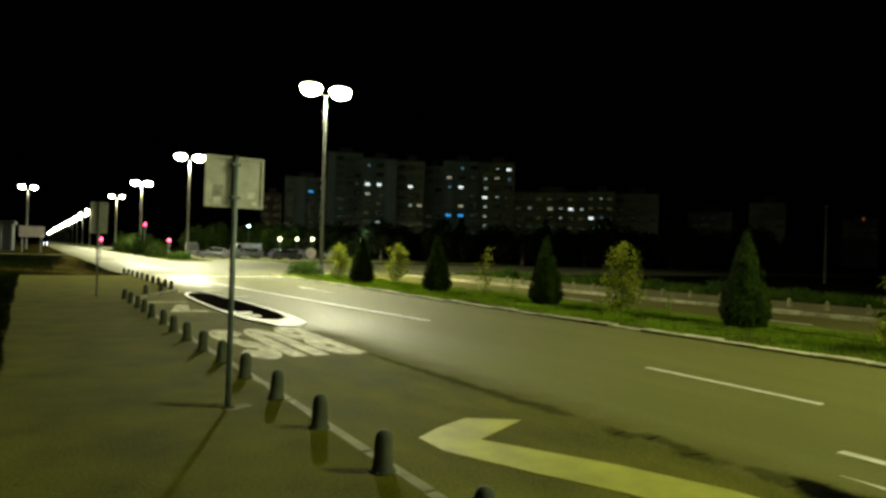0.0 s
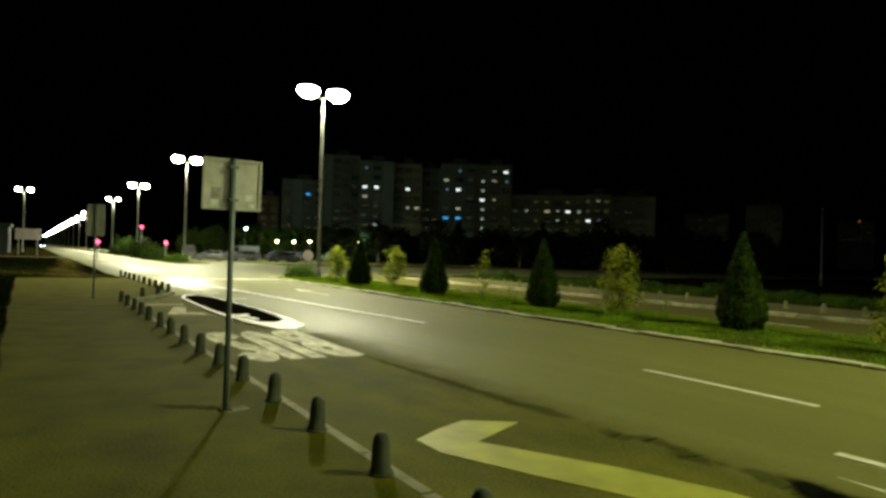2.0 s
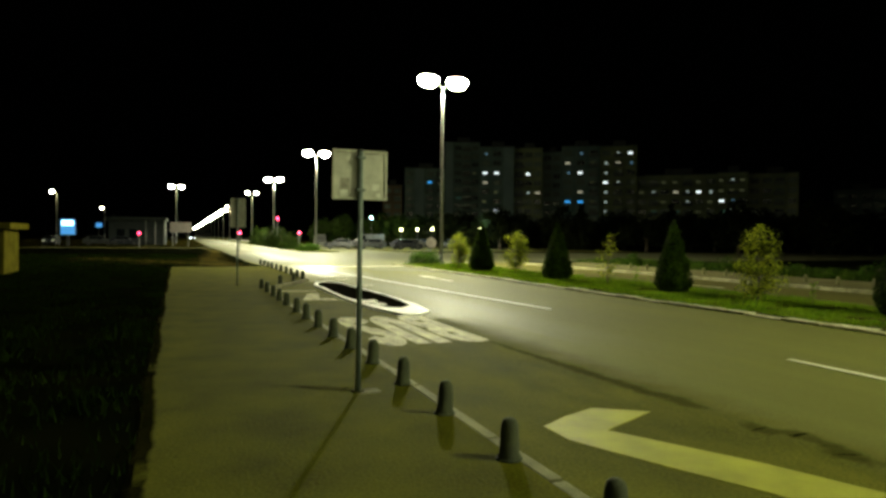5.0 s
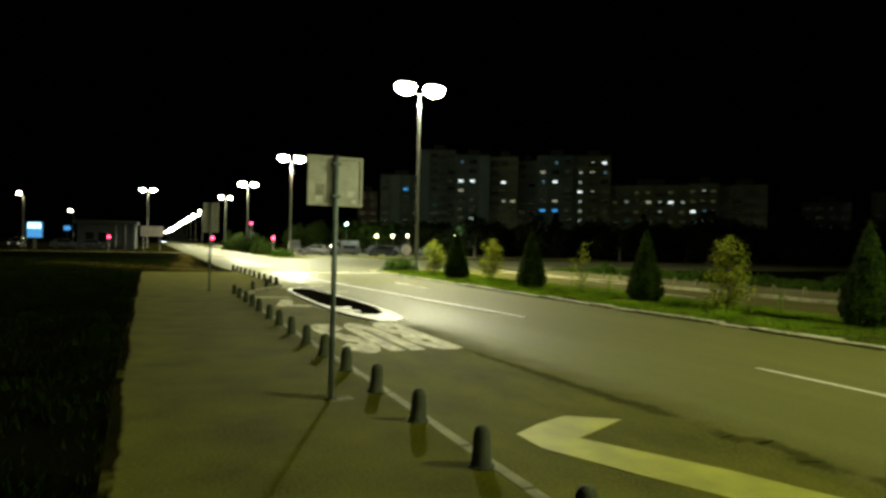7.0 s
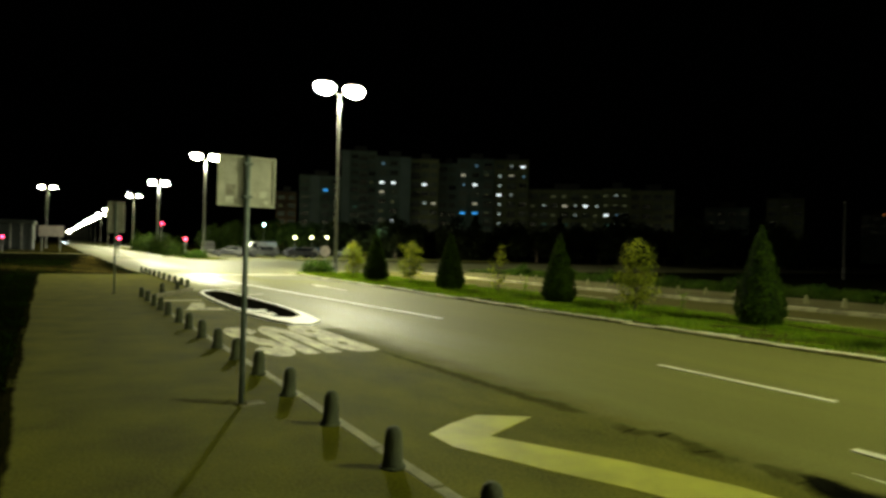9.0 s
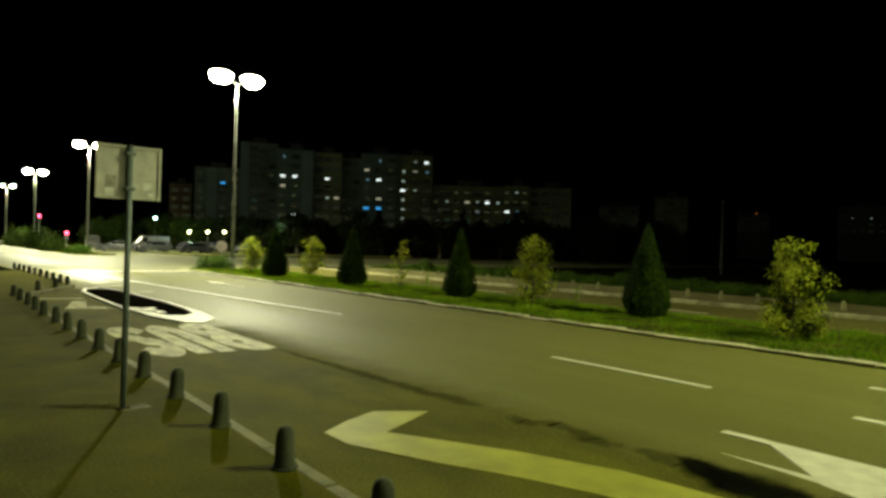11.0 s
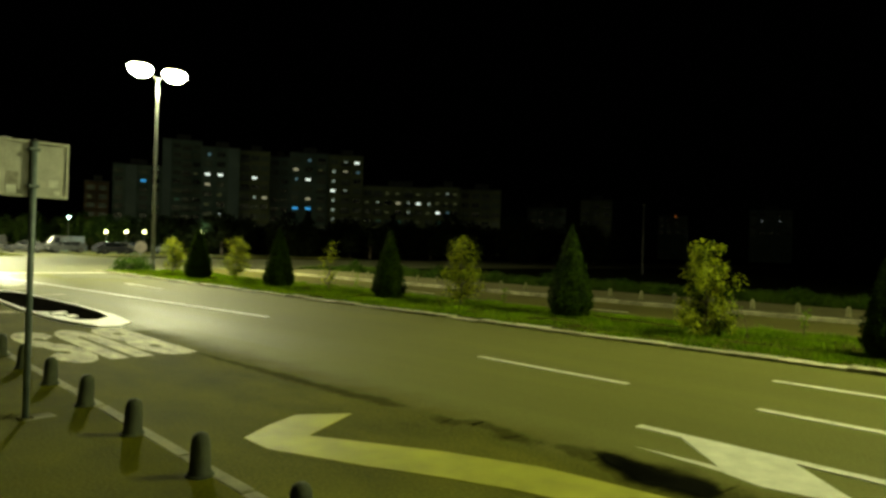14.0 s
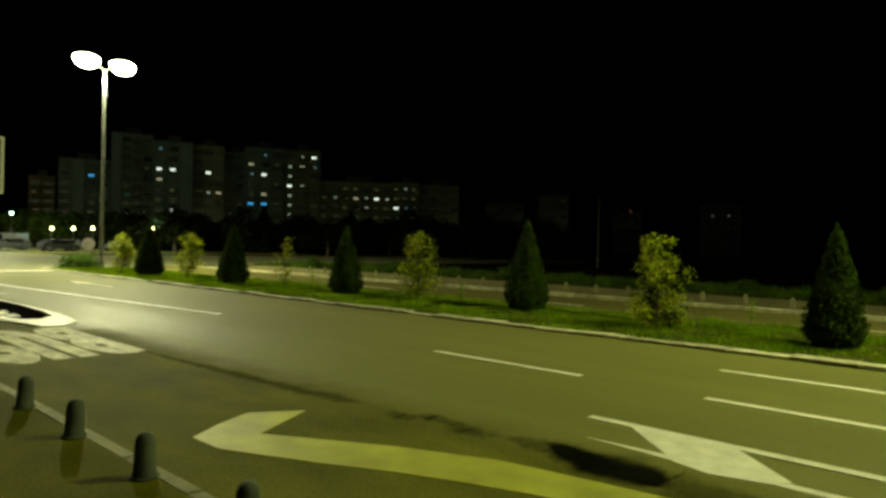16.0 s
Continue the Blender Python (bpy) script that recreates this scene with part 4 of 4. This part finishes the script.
# ---- flats ----
PITCH = 2.87
frame_bm = bmesh.new()
for a in ((-1.2, 1.2, -0.06, 0.06, -0.8, -0.7), (-1.2, 1.2, -0.06, 0.06, 0.65, 0.75), (-1.2, -1.11, -0.06, 0.06, -0.7, 0.65), (1.11, 1.2, -0.06, 0.06, -0.7, 0.65), (-0.04, 0.04, -0.06, 0.06, -0.7, 0.65)):
    box(frame_bm, *a)
FRAME_MESH = bm_mesh("window_frame", frame_bm, FRAME_WHITE)
PANE_SIZE = {"w": (-0.8, 0.5), "o": (-0.75, 0.6), "d": (-0.38, 0.38), "b": (-0.2, 0.55), "e": (-0.12, 0.12), "c": (-0.8, 0.7), "f": (-0.9, 0.3), "g": (-0.5, 0.9), "dark": (-1.12, 1.12)}
PANE_MESH = {k: bm_mesh("pane", boxed(PANE_SIZE[k][0], PANE_SIZE[k][1], -0.03, 0.0, -0.72 if k == "dark" else -0.46, 0.67 if k == "dark" else 0.24), m) for k, m in dict(LIT, dark=CURTAINED).items()}
bal = bmesh.new()
box(bal, -1.45, 1.45, -1.0, 0.0, -0.95, -0.8)
box(bal, -1.45, 1.45, -1.0, -0.9, -0.8, 0.05)
box(bal, -1.45, -1.35, -0.9, 0.0, -0.8, 0.05)
box(bal, 1.35, 1.45, -0.9, 0.0, -0.8, 0.05)
BALCONY_MESH = bm_mesh("balcony", bal, BALCONY)


def flats(az0, az1, dist, floors, lit, mat, balconies, first_floor=1, blank=()):
    """A block that faces the avenue; lit: column.floor and kind of light."""
    p = Vector((0.6 + dist * math.sin(radians(az0)), dist * math.cos(radians(az0)), 0))
    q = Vector((0.6 + dist * math.sin(radians(az1)), dist * math.cos(radians(az1)), 0))
    length = (q - p).length
    turn = math.degrees(math.atan2(q.y - p.y, q.x - p.x))
    height = floors * PITCH + 0.6
    b = thing("apartment_building", "tall dark panel block of flats with few lit windows", "building", "blocks of flats", pose(p.x, p.y, 0, 0, 0, turn))
    bays = max(2, round(length / 3.2))
    bay = length / bays
    bm = bmesh.new()
    box(bm, 0, length - 0.02, 0.25, 12, 0, height)
    part("wall", bm, mat, b, "dark concrete panel wall")
    rib = bm_mesh("pilaster", boxed(-0.2, 0.2, 0.0, 0.249, 0, height - 0.1), mat)
    band = bm_mesh("floor_band", boxed(0.0, length - 0.02, 0.06, 0.249, -0.35, 0.45), mat)
    for k in range(bays + 1):
        shared("pilaster", rib, b, pose(min(max(k * bay, 0.22), length - 0.24), 0, 0))
    for f in range(1, floors + 1):
        shared("floor_band", band, b, pose(0, 0, f * PITCH))
    bm = bmesh.new()
    box(bm, -0.1, length + 0.08, -0.1, 12.1, height, height + 0.25)
    box(bm, length * 0.35, length * 0.7, 4, 8, height + 0.25, height + 2.2)
    part("roof", bm, ROOFING, b)
    chosen = {s[:-1]: s[-1] for s in lit.split()}
    for c in blank:
        part("blank_panel", boxed(c * bay + 0.22, (c + 1) * bay - 0.24, -0.12, 0.24, 0, height - 0.12), FACADE_PALE, b, "paler windowless panel strip")
    for c in range(bays):
        if c in blank:
            continue
        for f in range(first_floor, floors):
            kind = chosen.get("%d.%d" % (c, f), "dark")
            w = shared("window", FRAME_MESH, b, pose((c + 0.5) * bay, 0.17, f * PITCH + 1.5))
            shared("pane", PANE_MESH[kind], w, pose(0, 0.03, 0), "lit window pane" if kind != "dark" else "")
            if balconies and c in balconies:
                shared("balcony", BALCONY_MESH, b, pose((c + 0.5) * bay, 0.05, f * PITCH + 1.2))
    return b


flats(15.6, 17.3, 240, 7, "0.5f", FACADE_BROWN, (), 1)
flats(17.5, 21, 235, 9, "2.7c", FACADE, (), 1, (1,))
flats(21, 24, 230, 12, "3.8f 1.5g", FACADE, (2,), 1, (0,))
flats(24, 27, 200, 10, "0.9b 0.7w 1.7w 0.6o 1.3w 0.4f 1.5f", FACADE, (), 2, (2,))
flats(27, 29.4, 203, 10, "1.7w 1.5d 2.5o", FACADE_WARM, (0,), 2)
flats(29.4, 31, 212, 10, "", FACADE, (), 2)
flats(31, 34.2, 200, 10, "2.6f 2.4f 0.3g 2.8f 0.8o 1.9b 0.7b 1.7w 1.5o 0.4c 1.4c", FACADE, (2,), 2)
flats(34.2, 37.2, 201, 10, "0.8d 0.7d 0.6w 0.5d 0.4d 0.3d 1.9d 1.8o 1.6d 2.9w 2.8b", FACADE_WARM, (1,), 2)
flats(37.2, 43.4, 204, 7, "2.7w 2.6f 3.5o 4.5d 5.5w 4.4d 1.5d 6.5d 0.5f 1.3g 2.4f 3.3g 3.6f 5.3f 6.4f 4.2g 6.2f 0.2f 5.6f", FACADE_WARM, (1, 4), 2)
flats(43.4, 45.7, 200, 7, "0.4w 1.4b 1.3d 1.6d 0.6f 1.5f 0.5f 2.5f 2.3f 0.3g 2.6f 1.2f", FACADE_WARM, (1,), 2)
flats(45.7, 49.2, 206, 7, "", FACADE_WARM, (2,), 2)
flats(51.5, 54.8, 240, 6, "", FACADE, (), 3)
flats(56.0, 58.6, 240, 7, "", FACADE_WARM, (), 3)
flats(62.3, 64.6, 330, 7, "", FACADE, (), 4)
flats(69.2, 72.2, 330, 8, "1.6e 3.6e", FACADE, (), 4)


# ---- cars ----
def car(m, paint, label, van=False, lights=False):
    c = thing("van" if van else "car", label, "van" if van else "car", "", m)
    hgt, L = (2.1, 5.0) if van else (1.45, 4.3)
    if van:
        prof = [(-L / 2, 0.35), (L / 2, 0.35), (L / 2, 0.95), (L / 2 - 0.75, 1.15), (L / 2 - 1.35, hgt - 0.08), (L / 2 - 1.7, hgt), (-L / 2 + 0.05, hgt)]
    else:
        prof = [(-L / 2, 0.32), (L / 2, 0.32), (L / 2, 0.62), (L / 2 - 0.2, 0.78), (L / 2 - 1.15, 0.92), (L / 2 - 1.85, hgt - 0.04), (L / 2 - 2.3, hgt), (-L / 2 + 0.85, hgt - 0.04), (-L / 2 + 0.25, 0.98), (-L / 2, 0.9)]
    bm = bmesh.new()
    a = [bm.verts.new((x, -0.85 + 0.12 * max(0, z - 0.9), z)) for x, z in prof]
    b = [bm.verts.new((x, 0.85 - 0.12 * max(0, z - 0.9), z)) for x, z in prof]
    bm.faces.new(a)
    bm.faces.new(b[::-1])
    for i in range(len(prof)):
        bm.faces.new((a[i], b[i], b[(i + 1) % len(prof)], a[(i + 1) % len(prof)]))
    bmesh.ops.bevel(bm, geom=bm.edges[:], offset=0.06, segments=2, affect="EDGES")
    body = part("body", bm, paint, c, smooth=False)
    z0, z1 = (1.2, hgt - 0.2) if van else (0.95, hgt - 0.1)
    for side in (-1, 1):
        for x0, x1 in (((L / 2 - 1.9, L / 2 - 1.25),) if van else ((-1.2, -0.25), (-0.2, 0.55))):
            y = side * (0.86 - 0.12 * (z0 + z1 - 1.8) / 2)
            part("side_window", boxed(x0, x1, y - 0.015, y + 0.015, z0, z1), PANE, body)
        for x in (-L * 0.31, L * 0.31):
            wheel = part("wheel", tubed((x, side * 0.7, 0.32), (x, side * 0.88, 0.32), 0.32, 0.3, 18), RUBBER, c)
            part("rim", tubed((x, side * 0.87, 0.32), (x, side * 0.895, 0.32), 0.2, 0.18, 14), CAR_SILVER, wheel)
        part("headlight", boxed(L / 2 - 0.04, L / 2 + 0.02, side * 0.62 - 0.16, side * 0.62 + 0.16, 0.62, 0.78, bevel=0.01), (HEADLIGHT if lights is True else lights) if lights else PANE, c)
        part("tail_light", boxed(-L / 2 - 0.02, -L / 2 + 0.03, side * 0.7 - 0.1, side * 0.7 + 0.1, 0.65, 0.85), RED_GLOW if lights else PANE, c)
    if not van:
        x0, x1 = L / 2 - 1.2, L / 2 - 1.82
        bm = bmesh.new()
        vs = [bm.verts.new(v) for v in ((x0, -0.7, 0.97), (x0, 0.7, 0.97), (x1, 0.62, hgt - 0.05), (x1, -0.62, hgt - 0.05))]
        bm.faces.new(vs)
        bmesh.ops.translate(bm, verts=bm.verts, vec=(0.03, 0, 0.015))
        part("windscreen", bm, PANE, body)
    return c


for x, y, turn, paint, label, van in (
        (20.2, 108, 265, CAR_WHITE, "white panel van parked past the crossing", True),
        (24.6, 92, 178, CAR_SILVER, "silver parked car in the car park", False),
        (25.6, 98, 185, CAR_WHITE, "white van parked in the car park", True),
        (30.0, 91, 182, CAR_WHITE, "white parked car in the car park", False),
        (33.5, 96, 95, CAR_DARK, "dark parked car in the car park", False),
        (20.6, 95, 170, CAR_DARK, "dark parked car in the car park", False),
        (37.5, 93, 100, CAR_SILVER, "silver parked car in the car park", False),
        (28.0, 86, 10, CAR_DARK, "dark parked car in the car park", False)):
    car(pose(x, y, 0.07 if x > 24 else 0.0, 0, 0, turn), paint, label, van)
car(pose(0.9, 300, 0.0, 0, 0, -90), CAR_SILVER, "far car on the avenue with bright headlights", False, True)

# ---- kiosk, billboard, panel and low buildings on the verge side ----
kiosk = thing("kiosk", "small yellow plastered kiosk with an overhanging flat roof", "kiosk", "", pose(-8.1, 32.0, 0.1))
part("wall", boxed(-1.7, 1.7, -1.2, 1.2, 0, 1.82, bevel=0.02), PLASTER, kiosk)
part("roof", boxed(-2.0, 2.0, -1.6, 1.6, 1.82, 2.07, bevel=0.02), PLASTER, kiosk)
part("door", boxed(0.85, 1.25, -1.24, -1.19, 0.02, 0.8, bevel=0.01), DARK_METAL, kiosk)
part("hatch", boxed(-0.9, 0.9, -1.25, -1.19, 0.95, 1.6, bevel=0.01), PANE, kiosk)

board = thing("billboard", "wide pale billboard on two posts", "billboard", "", pose(-1.0, 107, 0.09, 0, 0, 0))
part("board", boxed(-1.5, 1.5, -0.08, 0.08, 2.1, 3.6, bevel=0.02), SIGN_FACE, board)
for x in (-1.1, 1.1):
    part("post", tubed((x, 0.12, 0), (x, 0.12, 3.4), 0.06, 0.06), STEEL, board)

panel = thing("advertising_panel", "glowing blue advertising panel on a foot", "advertising panel", "", pose(-15.8, 106, 0.09))
part("casing", boxed(-1.0, 1.0, 0.0, 0.2, 1.5, 3.8, bevel=0.04), DARK_METAL, panel)
part("lit_face", boxed(-0.9, 0.9, -0.03, -0.002, 1.6, 3.7), BLUE_PANEL, panel, "glowing blue face")
part("lit_top", boxed(-0.8, 0.75, -0.04, -0.031, 2.85, 3.6), PALE_PANEL, panel, "bright pale upper face")
part("foot", boxed(-0.2, 0.2, 0.02, 0.18, 0, 1.5), DARK_METAL, panel)

hall = thing("low_building", "low grey metal-clad building with pale columns", "building", "", pose(-7.6, 118, 0.09))
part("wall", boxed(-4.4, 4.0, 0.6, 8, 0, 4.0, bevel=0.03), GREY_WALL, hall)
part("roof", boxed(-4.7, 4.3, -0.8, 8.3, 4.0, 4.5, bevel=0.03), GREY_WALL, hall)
for x in (1.2, 2.6, 3.9):
    part("column", tubed((x, -0.5, 0), (x, -0.5, 4.0), 0.07, 0.07), BALCONY, hall)
for x in (-3.2, -1.4):
    part("window", boxed(x, x + 1.2, 0.54, 0.61, 1.0, 2.6), PANE, hall)
for x, y, turn, paint in ((-12.6, 112, 0, CAR_SILVER), (-9.0, 112, 0, CAR_DARK)):
    car(pose(x, y, 0.09, 0, 0, turn), paint, "parked car by the low grey building", False, False)


small_sign = thing("lit_sign", "small glowing blue sign on a post", "sign", "", pose(-13.4, 119, 0.09))
part("post", tubed((0, 0.08, 0), (0, 0.08, 3.2), 0.05, 0.05), DARK_METAL, small_sign)
part("lit_face", boxed(-0.45, 0.45, -0.05, 0.05, 2.8, 3.5, bevel=0.02), BLUE_PANEL, small_sign, "glowing blue face")
car(pose(-18.9, 112, 0.09, 0, 0, -90), CAR_DARK, "dark car by the low building with headlights on", False, LIT["o"])



# ---- grass ----
def grass(name, x0, x1, y0, y1, z, count, height, mat, label, seed, keep=None):
    rng = np.random.default_rng(seed)
    x, y = rng.uniform(x0, x1, count), rng.uniform(y0, y1, count)
    clump = np.array([noise.noise((a * 1.3, b * 1.3, seed)) for a, b in zip(x, y)])
    ok = rng.uniform(0, 1, count) < 0.55 + 0.9 * clump
    if keep is not None:
        ok &= keep(x, y)
    x, y, clump = x[ok], y[ok], clump[ok]
    n = len(x)
    h = height * rng.uniform(0.5, 1.3, n) * (1 + 0.9 * clump)
    a = rng.uniform(0, 2 * math.pi, n)
    w = 0.008 + height * 0.03
    dx, dy = np.cos(a) * w, np.sin(a) * w
    lx, ly = rng.normal(0, 0.35, n) * h, rng.normal(0, 0.35, n) * h
    v = np.stack([np.stack([x - dx, y - dy, np.full(n, z - 0.01)], 1), np.stack([x + dx, y + dy, np.full(n, z - 0.01)], 1), np.stack([x + lx, y + ly, z + h], 1)], 1).reshape(-1, 3)
    me = bpy.data.meshes.new(name)
    me.from_pydata(v.tolist(), [], [(3 * i, 3 * i + 1, 3 * i + 2) for i in range(n)])
    me.materials.append(mat)
    return tagged(new(name, me), label, "grass", kind="stuff")


def grassy(x, y):
    """Grass creeps over the kerb in places and leaves bare earth in others."""
    creep = np.array([noise.noise((b * 0.6, 3.0, 0.0)) + 0.6 * noise.noise((b * 3.1, 9.0, 0.0)) for b in y])
    bare = np.array([noise.noise((a * 0.9, b * 0.45, 21.0)) for a, b in zip(x, y)])
    return (x > 12.98 - 0.34 * creep) & (bare > -0.3)


grass("median_grass", 12.66, 17.3, -4, 40, 0.056, 150000, 0.075, GRASS, "short uneven green grass on the median", 1, grassy)
grass("median_weeds", 13.6, 17.2, -4, 40, 0.056, 5000, 0.22, GRASS, "taller weeds and tufts on the median", 5, lambda x, y: np.array([noise.noise((a * 0.8, b * 0.8, 40.0)) > 0.22 for a, b in zip(x, y)]))
grass("corner_grass", -16, 1.0, 36.8, 62, 0.08, 30000, 0.12, UNLIT_GRASS, "sparse grass on the worn corner ground, unlit darkness in its colour", 6)
grass("verge_grass", -8, 0.3, 2, 36, 0.1, 60000, 0.09, UNLIT_GRASS, "rough grass on the verge, unlit darkness in its colour", 2, lambda x, y: x < 0.22 - 0.022 * (y - 4.5) + 0.015 * np.sin(y * 2.3) * np.sin(y * 5.1))
grass("field_grass", 26.65, 33, -4, 42, 0.1, 45000, 0.24, DRY_GRASS, "tall rough grass across the avenue", 3)


# ---- kerb stones ----
KERB_STONE = bm_mesh("kerb_stone", boxed(-KERB_W / 2, KERB_W / 2, -0.485, 0.485, -0.12, 0.0, bevel=0.012), NEAR_KERB)
near_kerb = thing("near_kerb", "low worn concrete kerb along the pavement", "kerb")
near_kerb["kind"] = "structure"
rng = random.Random(7)
y = -4.0
while y < 40:
    x0, x1 = kerb_x(y), kerb_x(y + 1.0)
    shared("kerb_stone", KERB_STONE, near_kerb, pose((x0 + x1) / 2 - KERB_W / 2, y + 0.5, 0.124 + rng.uniform(-0.004, 0.004), 0, 0, -math.degrees(math.atan2(x1 - x0, 1.0)) + rng.uniform(-0.5, 0.5)))
    y += 1.0 if not 21 < y < 25.5 else 0.9
FAR_STONE = bm_mesh("kerb_stone", boxed(-0.1, 0.1, -0.49, 0.49, -0.2, 0.0, bevel=0.02), KERB)


def worn_stone(seed):
    """A kerb stone with a chipped, uneven back edge."""
    rng = random.Random(seed)
    bm = boxed(-0.2, 0.2, -0.496, 0.496, -0.2, 0.0, bevel=0.018)
    for f in (-0.3, -0.1, 0.1, 0.3):
        bmesh.ops.bisect_plane(bm, geom=bm.verts[:] + bm.edges[:] + bm.faces[:], plane_co=(0, f, 0), plane_no=(0, 1, 0))
    for v in bm.verts:
        if v.co.x > 0.1:
            v.co.x += 0.07 * noise.noise((v.co.y * 4.0, seed * 3.7, 0.0)) + rng.uniform(-0.012, 0.012)
            v.co.z -= 0.012 * rng.random()
        elif v.co.z > -0.05:
            v.co.x += 0.008 * noise.noise((v.co.y * 6.0, seed * 1.7, 4.0))
    return bm_mesh("kerb_stone", bm, KERB)


STONES = [worn_stone(k) for k in range(6)]
median_kerb = thing("median_kerb", "broken pale kerb stones along the median grass", "kerb")
median_kerb["kind"] = "structure"
for k in range(52):
    shared("kerb_stone", STONES[rng.randrange(6)], median_kerb, pose(12.85 + rng.uniform(-0.012, 0.012), -10.5 + k * 1.0, 0.064 + rng.choice((0.0, 0.0, 0.0, -0.015, -0.025)) + rng.uniform(-0.01, 0.005), rng.uniform(-0.5, 0.5), rng.uniform(-1.2, 1.2), rng.uniform(-0.6, 0.6)))
far_kerb = thing("far_kerb", "pale concrete kerb of the far carriageway", "kerb")
far_kerb["kind"] = "structure"
for k in range(50):
    shared("kerb_stone", FAR_STONE, far_kerb, pose(21.84, -8 + k * 1.0, 0.12 + rng.uniform(-0.01, 0.01), 0, rng.uniform(-2, 2), rng.uniform(-1, 1)))
